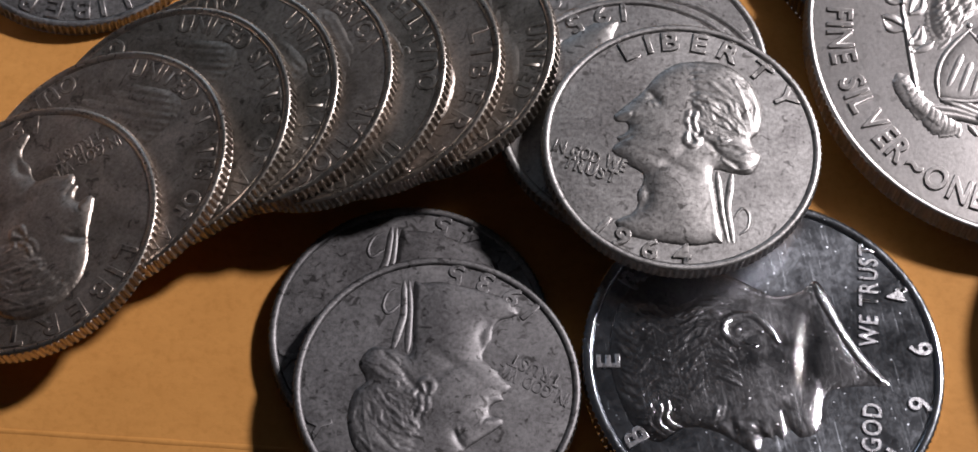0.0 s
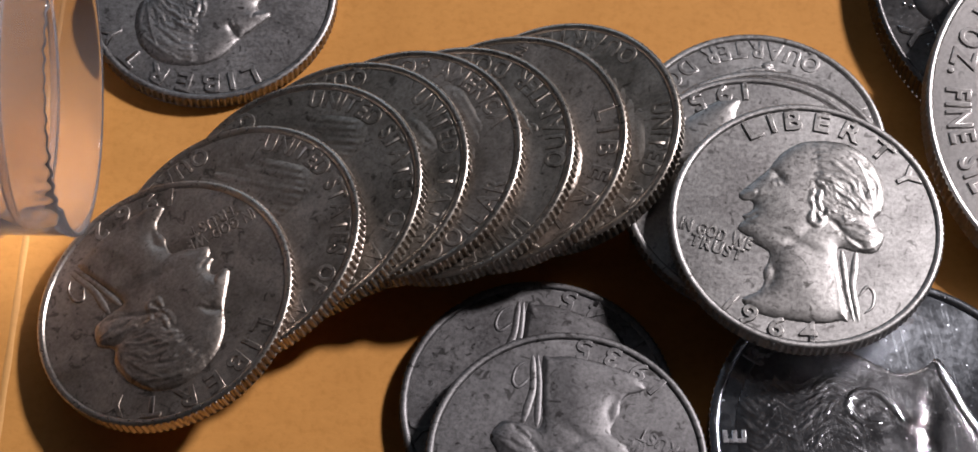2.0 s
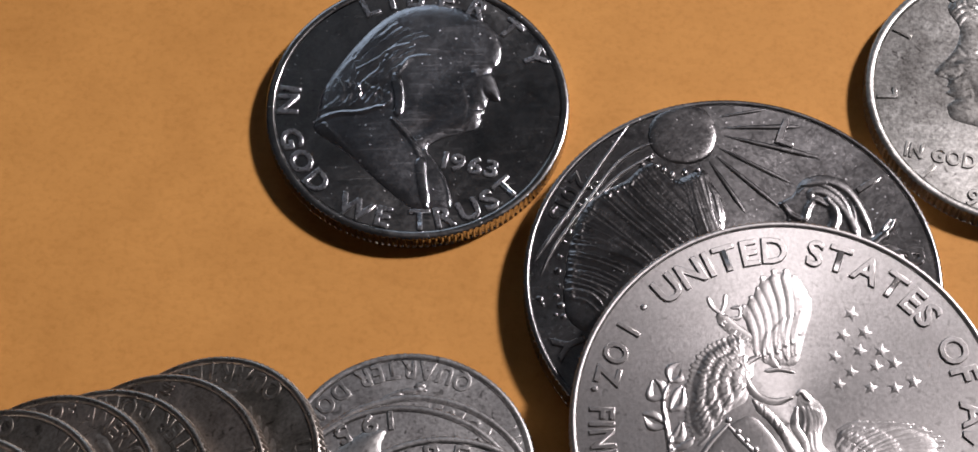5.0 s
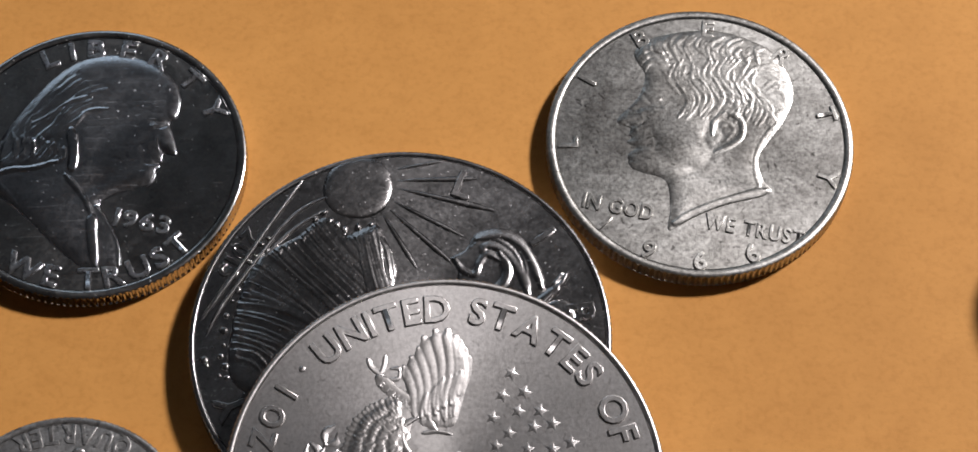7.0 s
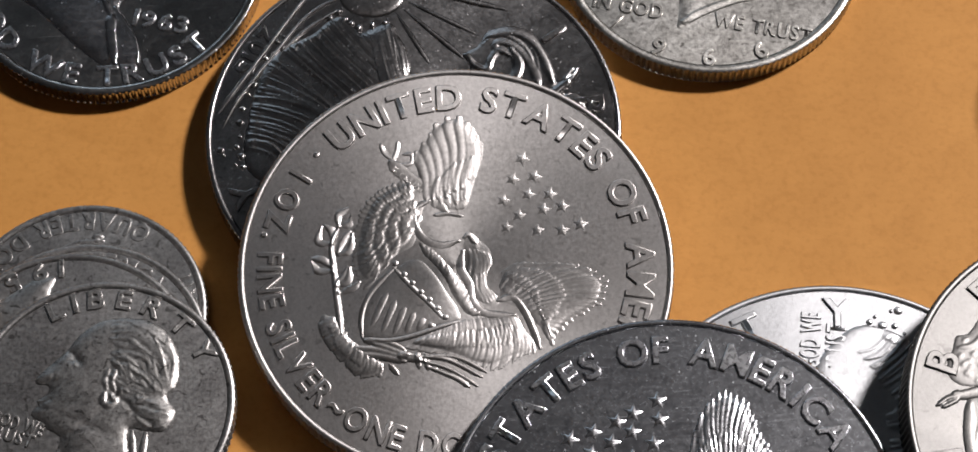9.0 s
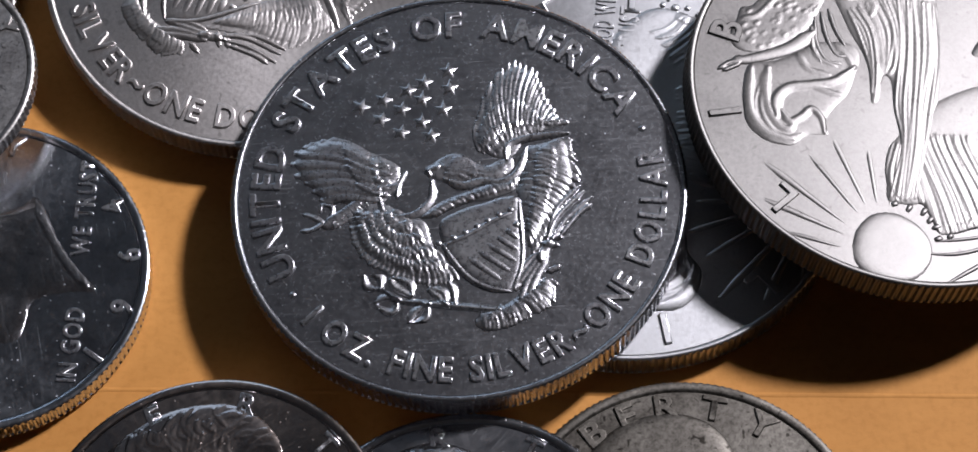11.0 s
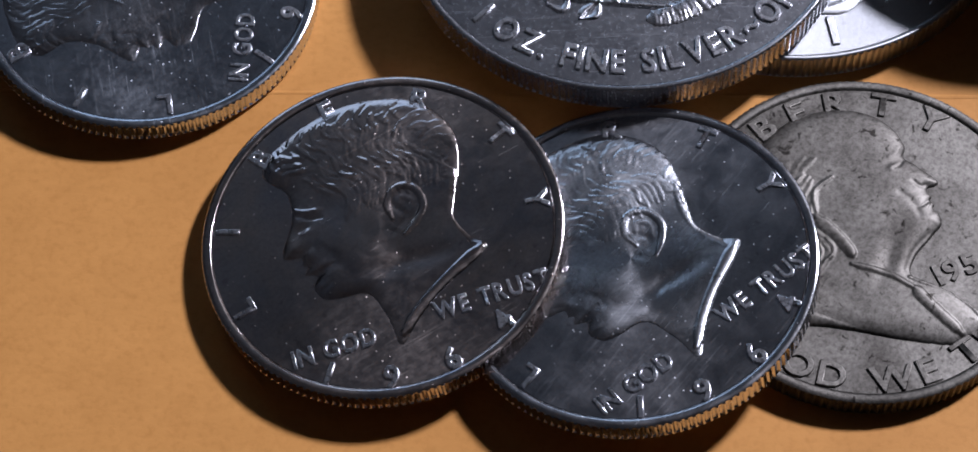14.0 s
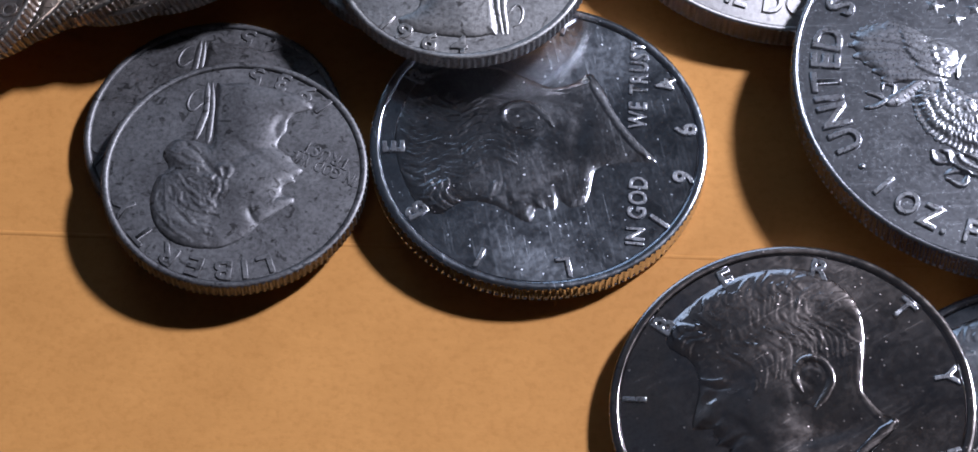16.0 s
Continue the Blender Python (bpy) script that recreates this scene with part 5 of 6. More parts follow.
def dollar_front(date, R=20.3):
    """A plain draped figure with a rising sun, in low relief."""
    b = ring_letters(Shape(), "LIBERTY", 0.86 * R, (221, 189, 159, 131, 52, 24, -4), 0.135 * R, 0.22)
    m = line_text(Shape(), "IN GOD WE", (0.50 * R, 0.10 * R), (0.86 * R, 0.06 * R), 0.085 * R)
    line_text(m, "TRUST", (0.56 * R, -0.02 * R), (0.80 * R, -0.05 * R), 0.085 * R)
    d = arc_text(Shape(), date, 0.895 * R, 293, 311, 0.090 * R)
    sun = Relief(*[v * R for v in (-0.36, 0.17, -1.09, -0.55)], 0.11).area(scaled([(-0.357, -0.777), (-0.330, -0.711), (-0.266, -0.647), (-0.198, -0.629), (-0.130, -0.643), (-0.060, -0.693), (-0.021, -0.762), (-0.020, -0.842), (-0.058, -0.913), (-0.120, -0.960), (-0.201, -0.972), (-0.281, -0.952), (-0.345, -0.901), (-0.366, -0.840)], R), 0.20, 0.35).shape()
    rays = []
    for p0, p1, w in ([(-0.400, -0.806)] + [(-0.633, -0.734)] + [0.5], [(-0.370, -0.749)] + [(-0.734, -0.565)] + [0.9], [(-0.359, -0.707)] + [(-0.720, -0.366)] + [1.0], [(-0.303, -0.659)] + [(-0.518, -0.311)] + [0.7], [(-0.268, -0.630)] + [(-0.398, -0.214)] + [0.8],
                    [(-0.228, -0.620)] + [(-0.235, -0.273)] + [0.7], [(-0.179, -0.624)] + [(-0.117, -0.338)] + [0.7]):
        rays.append(("ray", stroke(Shape(), scaled([p0, p1], R), 0.35, w, 0.16)))
    span = lambda o, m=1.0: (min(q[0] for q in o) * R - m, max(q[0] for q in o) * R + m, min(q[1] for q in o) * R - m, max(q[1] for q in o) * R + m, 0.10)
    # swirling cape
    o = [(-0.716, 0.125), (-0.754, 0.017), (-0.767, -0.118), (-0.749, -0.211), (-0.675, -0.284), (-0.568, -0.302), (-0.486, -0.253), (-0.398, -0.247), (-0.401, -0.175), (-0.348, -0.103), (-0.285, -0.037), (-0.240, 0.061), (-0.203, 0.176), (-0.250, 0.250), (-0.396, 0.251), (-0.486, 0.198), (-0.603, 0.145)]
    cape = Relief(*span(o))
    cape.area(scaled(o, R), 0.14, 0.4)
    for p, w, up in (([(-0.713, 0.102), (-0.740, -0.005), (-0.741, -0.132), (-0.690, -0.225), (-0.618, -0.263), (-0.559, -0.274)], 1.2, 0.10), ([(-0.635, 0.105), (-0.659, 0.007), (-0.657, -0.114), (-0.624, -0.191), (-0.573, -0.221), (-0.541, -0.179)], 1.0, 0.09), ([(-0.617, -0.150), (-0.608, -0.061), (-0.547, -0.002), (-0.445, 0.015), (-0.337, 0.038), (-0.239, 0.113)], 1.1, 0.14),
                     ([(-0.598, -0.124), (-0.566, -0.180), (-0.508, -0.153), (-0.460, -0.113), (-0.421, -0.163), (-0.418, -0.232)], 0.8, 0.12), ([(-0.451, 0.015), (-0.372, -0.024), (-0.318, -0.038)], 0.8, 0.08), ([(-0.417, 0.217), (-0.401, 0.159), (-0.328, 0.116)], 0.6, 0.07), ([(-0.493, 0.182), (-0.452, 0.098), (-0.361, 0.069)], 0.8, 0.06),
                     ([(-0.314, 0.238), (-0.262, 0.151), (-0.255, 0.076)], 0.7, 0.07)):
        cape.lock(scaled(p, R), w, w * 0.7, up, 0.5, False)
    cape.locks(family([(-0.568, -0.300), (-0.675, -0.258), (-0.745, -0.166), (-0.752, -0.062), (-0.732, 0.050)], [(-0.518, -0.245), (-0.590, -0.255), (-0.656, -0.194), (-0.674, -0.085), (-0.631, 0.013)], 6, 0.16, 0.07, R, 0.004, 14), 0.4)
    cape = cape.shape()
    # rough cloth behind the arm
    o = [(-0.479, 0.634), (-0.543, 0.587), (-0.607, 0.523), (-0.668, 0.447), (-0.726, 0.431), (-0.749, 0.370), (-0.783, 0.302), (-0.786, 0.236), (-0.748, 0.195), (-0.683, 0.184), (-0.597, 0.207), (-0.493, 0.264), (-0.415, 0.333), (-0.345, 0.453), (-0.318, 0.535), (-0.383, 0.567), (-0.444, 0.585)]
    veil = Relief(*span(o))
    veil.area(scaled(o, R), 0.16, 0.35)
    soft_rnd = random.Random(8)
    for k in range(70):
        q = between((-0.760, 0.254), (-0.366, 0.520), soft_rnd.uniform(0, 1))
        q = (q[0] + soft_rnd.uniform(-0.14, 0.14), q[1] + soft_rnd.uniform(-0.14, 0.14))
        veil.lock(scaled([q, (q[0] + 0.02, q[1] + 0.015)], R), 0.5, 0.4, soft_rnd.uniform(0.02, 0.06), 0.2, False)
    veil.lock(scaled([(-0.720, 0.371), (-0.648, 0.391), (-0.553, 0.495), (-0.473, 0.583)], R), 0.6, 0.5, 0.08, 0.5, False)
    veil = veil.shape()
    arm = Relief(*span([(-0.856, 0.266), (-0.389, 0.072)]))
    arm.lock(scaled([(-0.785, 0.132), (-0.657, 0.163), (-0.518, 0.214), (-0.405, 0.297)], R), 0.9, 1.7, 0.26, 0.3)
    for p in ([(-0.748, 0.140), (-0.804, 0.131), (-0.857, 0.093)], [(-0.758, 0.126), (-0.796, 0.105), (-0.836, 0.085)], [(-0.746, 0.159), (-0.783, 0.151)]):
        arm.lock(scaled(p, R), 0.6, 0.45, 0.24)
    # figure: head, body and flowing dress
    o = [(-0.440, 0.729), (-0.377, 0.780), (-0.294, 0.770), (-0.242, 0.696), (-0.231, 0.600), (-0.162, 0.555), (-0.044, 0.581), (0.072, 0.585), (0.181, 0.542), (0.172, 0.239), (0.094, -0.183), (0.010, -0.466), (-0.033, -0.583), (-0.129, -0.592), (-0.183, -0.569), (-0.167, -0.447), (-0.121, -0.347), (-0.090, -0.237), (-0.098, -0.095), (-0.093, 0.034), (-0.116, 0.065), (-0.150, -0.065), (-0.195, -0.073), (-0.184, 0.063), (-0.198, 0.176), (-0.244, 0.303), (-0.275, 0.422), (-0.304, 0.509), (-0.348, 0.527), (-0.389, 0.570), (-0.429, 0.619)]
    fig = Relief(*span(o))
    fig.area(scaled(o, R), 0.26, 0.5)
    for p, w, up in (([(-0.369, 0.746), (-0.284, 0.729), (-0.254, 0.644), (-0.245, 0.576)], 0.9, 0.10), ([(-0.401, 0.717), (-0.331, 0.699), (-0.297, 0.625), (-0.278, 0.540)], 0.7, 0.08), ([(-0.423, 0.668), (-0.377, 0.621), (-0.356, 0.554)], 0.6, 0.08), ([(-0.227, 0.491), (-0.166, 0.521), (-0.116, 0.462), (-0.136, 0.394)], 1.0, 0.09)):
        fig.lock(scaled(p, R), w, w * 0.8, up, 0.4, False)
    fold = family([(-0.249, 0.423), (-0.200, 0.292), (-0.183, 0.112), (-0.188, -0.060)], [(-0.026, 0.500), (-0.005, 0.332), (-0.046, 0.133), (-0.111, 0.065)], 14, 0.17, 0.08, R, 0.010, 2)
    fold += family([(0.003, 0.501), (-0.019, 0.232), (-0.072, -0.062), (-0.088, -0.284), (-0.160, -0.562)], [(0.171, 0.474), (0.128, 0.172), (0.063, -0.089), (0.000, -0.343), (-0.052, -0.565)], 15, 0.18, 0.08, R, 0.010, 3)
    fig.locks(fold, 0.5)
    fig = fig.shape()
    sway = Relief(*span([(-0.462, 0.415), (-0.219, 0.094)]))
    for p in ([(-0.392, 0.384), (-0.402, 0.251), (-0.366, 0.147), (-0.298, 0.130)], [(-0.361, 0.412), (-0.353, 0.286), (-0.320, 0.182), (-0.265, 0.170)], [(-0.325, 0.427), (-0.305, 0.314), (-0.270, 0.223)], [(-0.415, 0.333), (-0.422, 0.217), (-0.388, 0.127)]):
        sway.lock(scaled(p, R), 0.6, 0.5, 0.20, 0.4)
    rnd = random.Random(4)
    # the wide skirt: fine pleats in four sweeps under a corded hem
    o = [(0.794, -0.174), (0.761, -0.297), (0.690, -0.405), (0.619, -0.505), (0.483, -0.648), (0.350, -0.706), (0.202, -0.705), (0.088, -0.738), (0.022, -0.735), (-0.002, -0.666), (-0.032, -0.597), (-0.082, -0.592), (-0.152, -0.586), (-0.173, -0.509), (-0.171, -0.399), (-0.125, -0.277), (0.079, -0.074), (0.322, 0.037), (0.580, 0.060), (0.740, -0.060)]
    hem = Relief(*span(o))
    hem.area(scaled(o, R), 0.18, 0.4)
    fold = family([(0.026, -0.719), (0.008, -0.559), (-0.024, -0.345), (-0.02, -0.25)], [(-0.020, -0.594), (-0.034, -0.462), (-0.031, -0.317), (-0.03, -0.24)], 3, 0.26, 0.12, R, 0.004, 7)
    fold += family([(-0.045, -0.580), (-0.064, -0.445), (-0.039, -0.312)], [(-0.164, -0.577), (-0.174, -0.447), (-0.120, -0.280)], 8, 0.20, 0.11, R, 0.005, 8)
    fold += family([(0.064, -0.740), (0.035, -0.549), (-0.018, -0.312), (-0.03, -0.22)], [(0.356, -0.690), (0.306, -0.526), (0.237, -0.319), (0.22, -0.22)], 17, 0.19, 0.09, R, 0.006, 9)
    fold += family([(0.420, -0.660), (0.365, -0.516), (0.300, -0.318), (0.28, -0.22)], [(0.593, -0.515), (0.488, -0.438), (0.382, -0.307), (0.34, -0.22)], 10, 0.18, 0.08, R, 0.006, 10)
    fold += family([(0.620, -0.490), (0.520, -0.400), (0.420, -0.280)], [(0.740, -0.280), (0.671, -0.212), (0.652, -0.143)], 12, 0.18, 0.08, R, 0.006, 11)
    hem.locks(fold, 0.4)
    cord = curve_through(scaled([(0.080, -0.735), (0.200, -0.703), (0.345, -0.695), (0.470, -0.635), (0.593, -0.517), (0.680, -0.393), (0.755, -0.265)], R), 9)
    for k, q in enumerate(cord[:-1]):
        step = cord[k + 1] - q
        across = np.array((-step[1], step[0])) / (np.hypot(*step) + 1e-9)
        hem.lock([q - across * rnd.uniform(0.25, 0.5), q + step * 0.6 + across * rnd.uniform(0.3, 0.75)], rnd.uniform(0.6, 1.0), rnd.uniform(0.5, 0.8), rnd.uniform(0.03, 0.08), 0.4, False)
    hem = hem.shape()
    tassels = []
    for p in ([(0.039, -0.751), (-0.004, -0.766)], [(0.041, -0.689), (-0.008, -0.713)], [(0.011, -0.648), (-0.023, -0.687)], [(-0.010, -0.604), (-0.046, -0.649)], [(-0.076, -0.588), (-0.105, -0.632)], [(-0.134, -0.581), (-0.170, -0.598)], [(0.085, -0.731), (0.056, -0.760)]):
        tassels.append(("tassel", stroke(Shape(), scaled(p, R), 0.7, 0.45, 0.28)))
    land = []
    for p, w in (([(-0.001, -0.990), (0.131, -0.913), (0.271, -0.833), (0.463, -0.717), (0.658, -0.605), (0.793, -0.526)], 0.62), ([(-0.087, -0.828), (0.073, -0.833), (0.214, -0.796), (0.380, -0.707), (0.544, -0.619), (0.691, -0.533), (0.806, -0.441)], 0.55), ([(-0.012, -0.774), (0.175, -0.752), (0.297, -0.714), (0.420, -0.662)], 0.5)):
        land.append(("ray", stroke(Shape(), scaled(p, R), w * 0.7, w, 0.26)))
    for k, p in enumerate([(0.317, -0.766), (0.360, -0.754), (0.356, -0.711), (0.409, -0.706), (0.451, -0.694), (0.456, -0.648), (0.509, -0.642), (0.520, -0.599), (0.567, -0.591), (0.612, -0.549), (0.672, -0.492), (0.716, -0.427), (0.749, -0.357), (0.787, -0.314), (0.791, -0.258), (0.835, -0.229), (0.809, -0.201), (0.864, -0.337), (0.862, -0.305)]):
        if math.hypot(*p) < 0.93:
            land.append(("bead", dome_dot(Shape(), p[0] * R, p[1] * R, 0.20 + 0.12 * (k * 7 % 3), 0.20)))
    o = [(-0.213, 0.844), (-0.144, 0.882), (-0.036, 0.866), (0.074, 0.814), (0.176, 0.714), (0.190, 0.604), (0.030, 0.597), (-0.098, 0.606), (-0.189, 0.664), (-0.199, 0.767)]
    flowers = Relief(*span(o))
    flowers.area(scaled(o, R), 0.14, 0.4)
    for k in range(60):
        q = between((-0.174, 0.803), (0.169, 0.662), rnd.uniform(0, 1))
        q = (q[0] + rnd.uniform(-0.07, 0.07), q[1] + rnd.uniform(-0.12, 0.12))
        a = rnd.uniform(0, 6.28)
        flowers.lock(scaled([q, (q[0] + 0.035 * math.cos(a), q[1] + 0.035 * math.sin(a))], R), 0.6, 0.5, rnd.uniform(0.05, 0.12), 0.4, False)
    flowers = flowers.shape()
    torch = Shape()
    stroke(torch, scaled([(0.30, 0.18), (0.44, 0.30), (0.56, 0.34)], R), 1.5, 2.0, 0.34)
    for k in range(7):
        stroke(torch, scaled([(0.55, 0.30 + 0.02 * k), (0.64, 0.27 + 0.03 * k)], R), 0.7, 0.5, 0.26, 0.1)
    return [("lettering", b), ("motto", m), ("date", d), ("sun", sun), ("figure", fig), ("cape", cape), ("veil", veil), ("skirt_hem", hem), ("arm", arm.shape()), ("dress_fold", sway.shape()), ("bouquet", flowers), ("torch", torch)] + rays + tassels + land


DESIGNS = {}
WRITING = ("lettering", "motto", "date", "value_lettering")


def strike(root, key, build, size, material, sharp=1.0, relief=None, letters=None, low=1.0, script=1.0):
    """Puts the parts of a design on a coin's field; alike coins share the meshes."""
    full = (key, material.name, relief.name if relief else "", letters.name if letters else "")
    if full not in DESIGNS:
        made = build()
        for n, shape in made:
            shape.v = [(x, y, z + crown(math.hypot(x, y) / size[0])) for x, y, z in shape.v]
        DESIGNS[full] = [(n, s.mesh(n.split("/")[-1], (letters if letters and n in WRITING else relief) or material)) for n, s in made]
    made = {}
    for n, me in DESIGNS[full]:
        if "/" in n:
            part(n.split("/")[1], me, material, made[n.split("/")[0]])
            continue
        ob = made[n] = part(n, me, material, root)
        ob.location.z = (size[1] - 0.20 * sharp) * MM
        ob.scale.z = sharp * (script if n in WRITING else low)

# ---- the coins on the envelope ----
STACK = "spilled row of quarters"
q56 = coin("quarter_coin", QUARTER, GREYED, (-38.472, 120.272, 1.75), (0, 0), 179.9, "worn grey silver quarter lying flat beside the plastic tube")
q64 = coin("quarter_coin", QUARTER, WORN, (16.686, 92.913, 7.895), (-0.016, 0.015), -0.4, "worn light grey silver quarter on top of a small pile")
q35 = coin("quarter_coin", QUARTER, DULL, (-4.15, 71.92, 3.58), (-0.03, -0.006), 173, "dull grey worn silver quarter tilted over another")
v3 = coin("quarter_coin", QUARTER, DULL, (-6.66, 77.725, 1.77), (0, 0), 166, "grey silver quarter half hidden under a tilted one")
u4 = coin("quarter_coin", QUARTER, WORN, (13.244, 104.184, 2.262), (0.022, -0.013), -155.9, "grey silver quarter at the bottom of a pile")
u6 = coin("quarter_coin", QUARTER, WORN, (13.741, 99.154, 3.991), (0.013, -0.026), 41, "grey silver quarter inside a pile")
u5 = coin("quarter_coin", QUARTER, WORN, (12.741, 97.354, 5.741), (0.003, -0.026), -135.5, "grey silver quarter under the top one of a pile")
st = coin("quarter_coin", QUARTER, TONED, (-39.677, 85.619, 5.251), (0.297, -0.034), -136.4, "brown toned silver quarter at the end of a leaning row", group=STACK)
s2 = coin("quarter_coin", QUARTER, TONED, (-33.98, 91.374, 5.625), (0.321, -0.054), -99.3, "brown toned silver quarter leaning in a spilled row", group=STACK)
s3 = coin("quarter_coin", QUARTER, TONED_GREY, (-28.75, 95.839, 5.545), (0.308, -0.011), -92.4, "brown toned silver quarter leaning in a spilled row", group=STACK)
s4 = coin("quarter_coin", QUARTER, TONED_GREY, (-24.731, 98.325, 5.305), (0.297, -0.015), -129.4, "brown toned silver quarter leaning in a spilled row", group=STACK)
s5 = coin("quarter_coin", QUARTER, TONED, (-20.031, 99.476, 5.883), (0.29, -0.037), 12, "brown toned silver quarter leaning in a spilled row", group=STACK)
s6 = coin("quarter_coin", QUARTER, TONED_GREY, (-15.37, 99.718, 6.065), (0.292, -0.022), 138.7, "brown toned silver quarter leaning in a spilled row", group=STACK)
s7 = coin("quarter_coin", QUARTER, TONED, (-10.596, 101.27, 5.56), (0.302, -0.016), -102.4, "brown toned silver quarter leaning in a spilled row", group=STACK)
s8 = coin("quarter_coin", QUARTER, TONED_GREY, (-5.749, 103.139, 5.194), (0.3, -0.031), -167.3, "brown toned silver quarter at the low end of a leaning row", group=STACK)
fr = coin("half_dollar_coin", HALF, MIRROR_GREY, (14.977, 143.976, 2.15), (0, 0), -0.3, "dark mirror-like silver half dollar lying flat")
k66 = coin("half_dollar_coin", HALF, BRIGHT, (75.93, 143.1, 2.15), (0, 0), -1.1, "bright scuffed silver half dollar lying flat")
kp = coin("half_dollar_coin", HALF, MIRROR_BLUE, (23.471, 74.879, 2.772), (-0.038, -0.004), 99.8, "mirror-bright silver half dollar partly under a quarter")
f54 = coin("half_dollar_coin", HALF, OLD, (84.6, 45.85, 2.15), (0, 0), 32.8, "dull grey circulated silver half dollar lying flat")
kb = coin("half_dollar_coin", HALF, MIRROR_CLOUDY, (65, 43.406, 4.272), (0.133, -0.057), 47.7, "clouded dark mirror-like silver half dollar leaning between two others")
ka = coin("half_dollar_coin", HALF, MIRROR_BROWN, (44.378, 47.701, 3.529), (0.085, -0.005), 28.7, "dark mirror-like silver half dollar with a painted brown reflection, resting on another")
e15 = coin("silver_dollar_coin", DOLLAR, BLACKENED, (45.2, 122.641, 2.98), (0, 0), -154.1, "dark toned large silver dollar under another")
eb = coin("silver_dollar_coin", DOLLAR, SATIN, (48.847, 106.128, 5.53), (-0.004, 0.097), -76.1, "satin grey large silver dollar leaning on a dark one")
eh = coin("silver_dollar_coin", DOLLAR, WHITE_BRIGHT, (82.2, 83.309, 2.98), (0, 0), 88, "bright large silver dollar lying flat under two others")
ef = coin("silver_dollar_coin", DOLLAR, STEELY, (66.80, 78.85, 6.566), (0.023, 0.01), -0.9, "dark scratched large silver dollar lying across others")
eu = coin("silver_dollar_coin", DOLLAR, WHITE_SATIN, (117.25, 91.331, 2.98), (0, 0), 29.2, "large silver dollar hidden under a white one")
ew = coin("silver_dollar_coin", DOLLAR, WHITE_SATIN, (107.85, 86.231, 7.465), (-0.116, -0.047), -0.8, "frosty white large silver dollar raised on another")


def dime_stack():
    """A short stack of small coins beyond the white dollar; it throws its shadow on the paper."""
    for k in range(6):
        coin("dime_coin", DIME, WORN, (116.5 + 0.3 * math.sin(k * 2.1), 126.6 + 0.3 * math.cos(k * 1.7), 1.35 * (k + 1) + 0.02 * k), (0, 0), 40 * k, "small worn silver dime in a short stack", group="stack of dimes")


dime_stack()


def coin_tube():
    """A clear round coin tube lying on its side, open towards the coins."""
    root = tagged(new("coin_tube"), "clear plastic round coin tube lying open on its side", "coin tube")
    root.matrix_world = pose(-0.0475, 0.1024, 0.0135, 0, -90, 1.5)
    wall = lathe([(13.3, 0.0), (13.4, 0.5), (13.3, 1.0), (13.25, 3.0), (13.15, 6.5), (13.45, 6.9), (13.5, 7.3), (13.2, 7.7), (13.2, 9.2), (13.35, 9.5), (13.1, 9.9), (13.05, 13.0), (13.0, 62.0), (12.6, 63.0), (0.01, 63.0), (0.01, 61.5), (12.2, 61.5), (12.35, 60.0),
                  (12.4, 9.4), (12.75, 8.8), (12.75, 4.0), (12.75, 0.5), (13.0, 0.0)], 192, closed=True)
    chip = random.Random(3)
    for k, (x, y, z) in enumerate(wall.v):
        # the upper lip is chipped, with a deep bite on its far side
        a = math.degrees(math.atan2(y, x))
        bite = 4.6 * math.exp(-(((a - 62) / 17) ** 4)) + (0.3 + 0.12 * math.sin(a * 0.9) + chip.uniform(-0.06, 0.06) if -85 < a < 95 else 0.0)
        wall.v[k] = (x, y, max(z, bite)) if z < 6 else (x, y, z)
    ob = part("wall", wall, PLASTIC, root)
    ob.visible_shadow = False
    lip = lathe([(12.2, 4.2), (12.7, 4.0), (12.7, 4.9), (12.2, 4.7)], 96, closed=True)
    ob = part("inner_ring", lip, PLASTIC, root, "thin moulded ring inside the mouth")
    ob.visible_shadow = False


coin_tube()

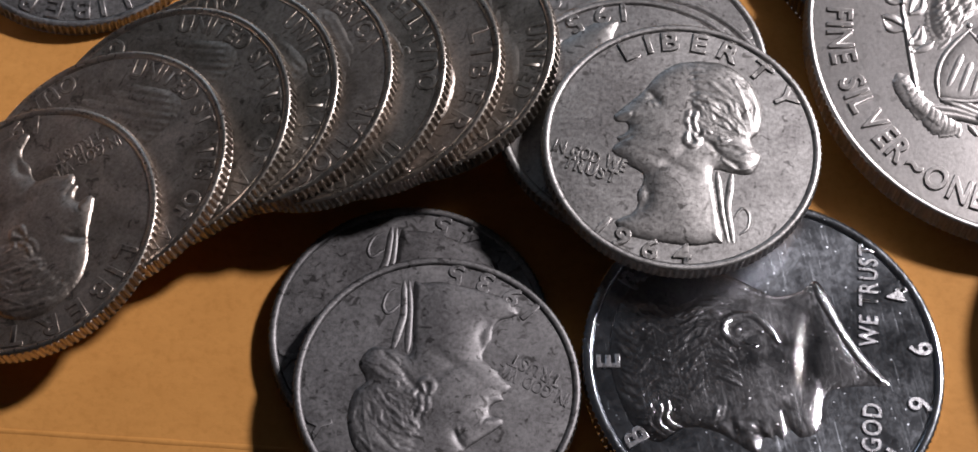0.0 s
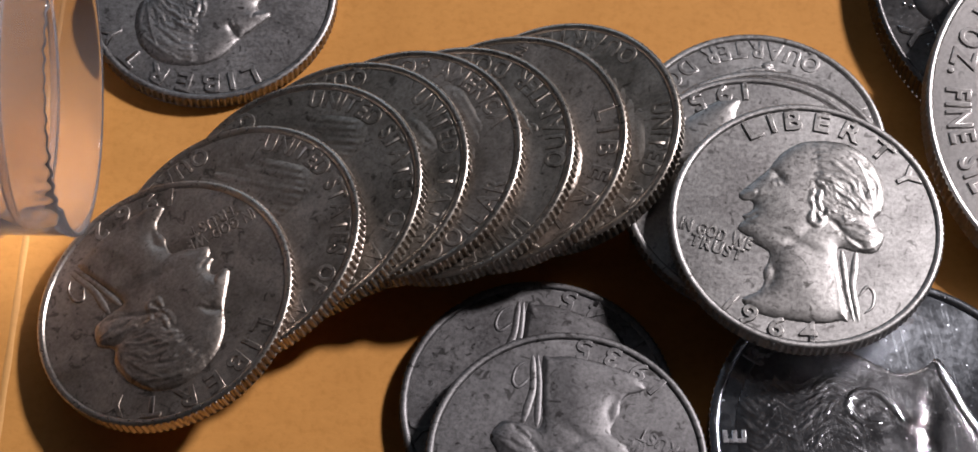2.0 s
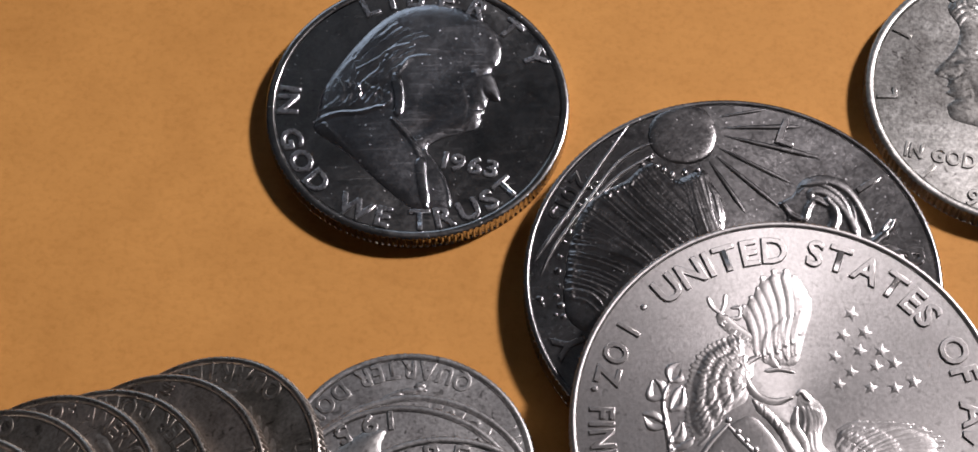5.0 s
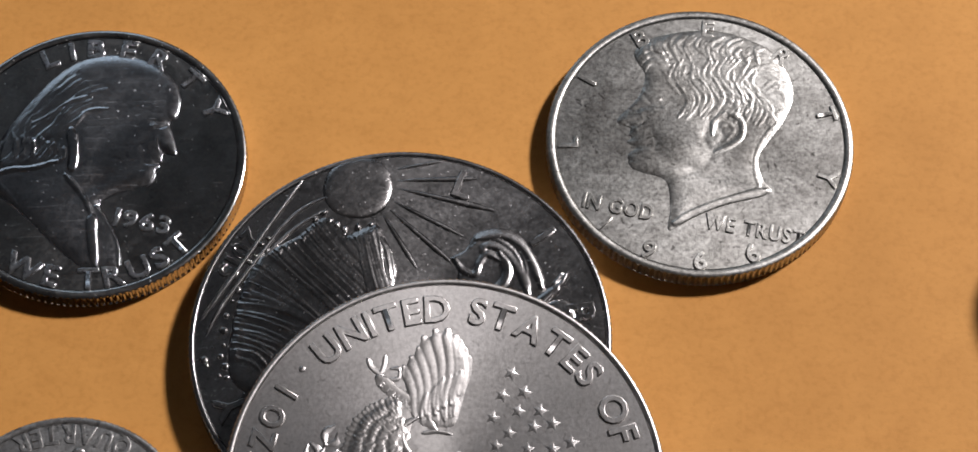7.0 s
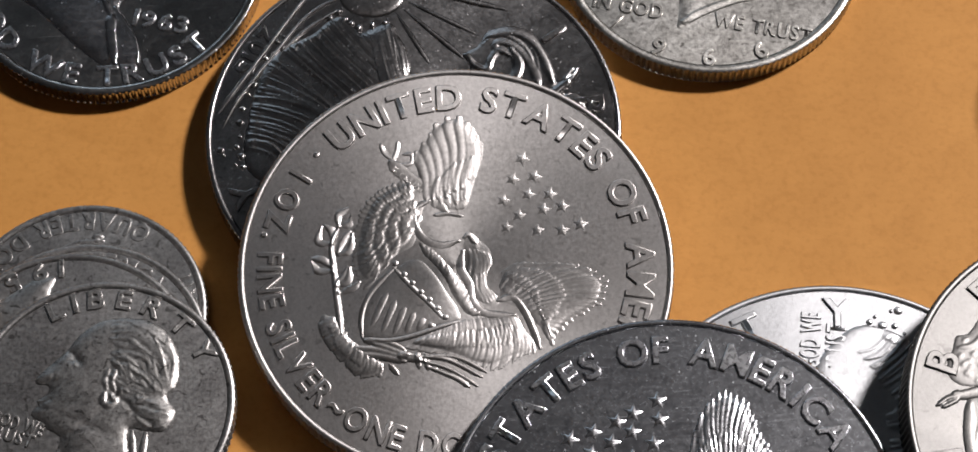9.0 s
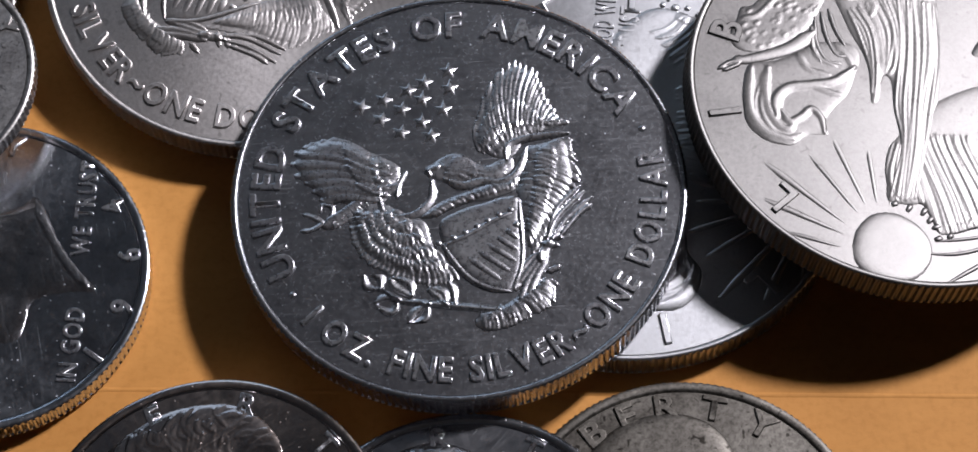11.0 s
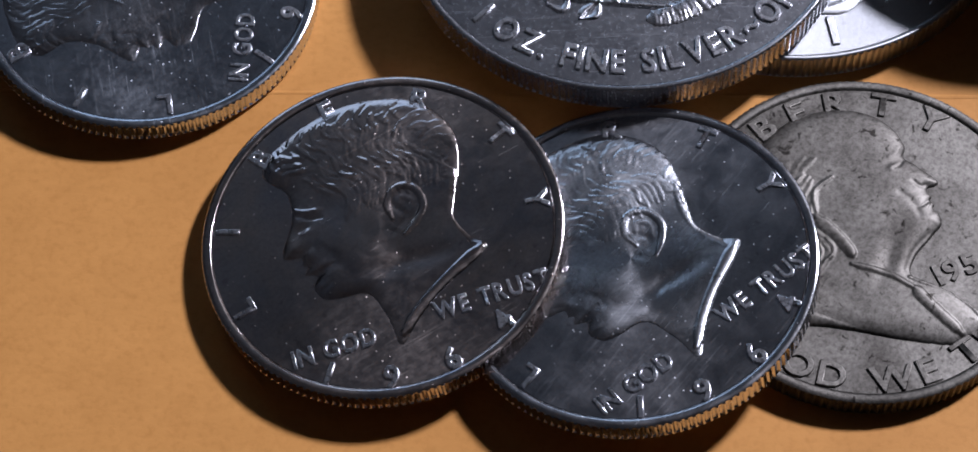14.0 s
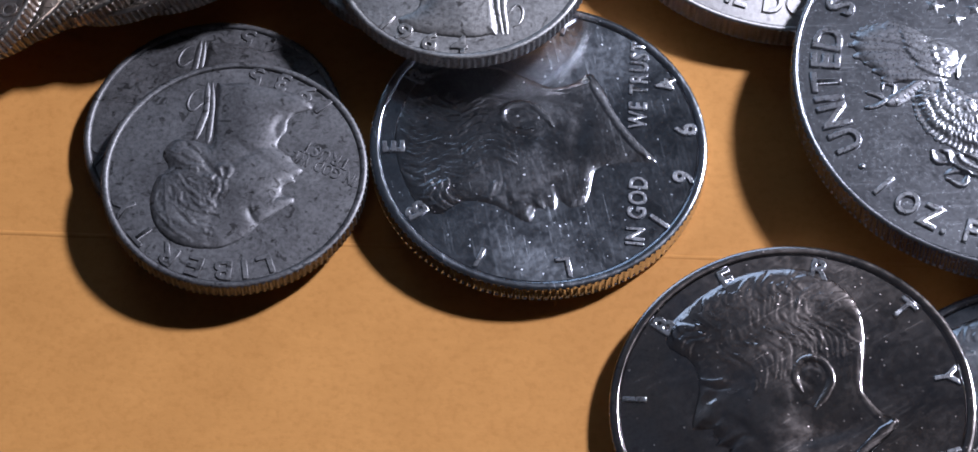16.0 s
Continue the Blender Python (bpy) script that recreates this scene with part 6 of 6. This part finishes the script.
# ---- what is struck on them ----
strike(q56, "quarter 1956", lambda: quarter_front("1956"), QUARTER, GREYED, 0.9, low=1.3)
for c, date in ((q64, "1964"), (u5, "1952")):
    strike(c, "quarter " + date, lambda: quarter_front(date), QUARTER, WORN, 0.9, WORN_RELIEF)
for c, date in ((q35, "1935"), (v3, "1945")):
    strike(c, "quarter " + date, lambda: quarter_front(date), QUARTER, DULL, 0.8, script=0.6)
for c, date in ((st, "1962"), (s7, "1957")):
    strike(c, "quarter " + date, lambda: quarter_front(date), QUARTER, TONED, 1.0, TONED_RELIEF, low=1.3, script=0.6)
for c, metal in ((s2, TONED), (s5, TONED), (s3, TONED_GREY), (s4, TONED_GREY), (s6, TONED_GREY), (s8, TONED_GREY)):
    strike(c, "quarter back", quarter_back, QUARTER, metal, 1.0, metal, low=0.42, script=0.45)
for c in (u4, u6):
    strike(c, "quarter back", quarter_back, QUARTER, WORN, 0.7, low=0.8, script=0.45)
for c, field, relief, low in ((kp, MIRROR_BLUE, PROOF, 0.6), (ka, MIRROR_BROWN, MIRROR_BROWN, 0.75), (kb, MIRROR_CLOUDY, CLOUDED, 0.8)):
    strike(c, "half 1964", lambda: half_front_parted("1964"), HALF, field, 1.0, relief, FROST, low)
strike(k66, "half 1966", lambda: half_front_parted("1966"), HALF, BRIGHT, low=0.6)
strike(fr, "half 1963", lambda: half_front_long("1963"), HALF, MIRROR_GREY, 1.0, PROOF, FROST)
strike(f54, "half 1954", lambda: half_front_long("1954"), HALF, OLD, 0.9, low=1.45)
strike(e15, "dollar 2015", lambda: dollar_front("2015"), DOLLAR, BLACKENED)
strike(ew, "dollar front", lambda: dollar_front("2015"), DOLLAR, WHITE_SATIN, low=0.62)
strike(eh, "dollar front", lambda: dollar_front("2015"), DOLLAR, WHITE_BRIGHT, low=0.8)
strike(eb, "dollar back", dollar_back, DOLLAR, SATIN, low=0.6, script=0.85)
strike(ef, "dollar back", dollar_back, DOLLAR, STEELY, 1.0, FROST, low=0.85)
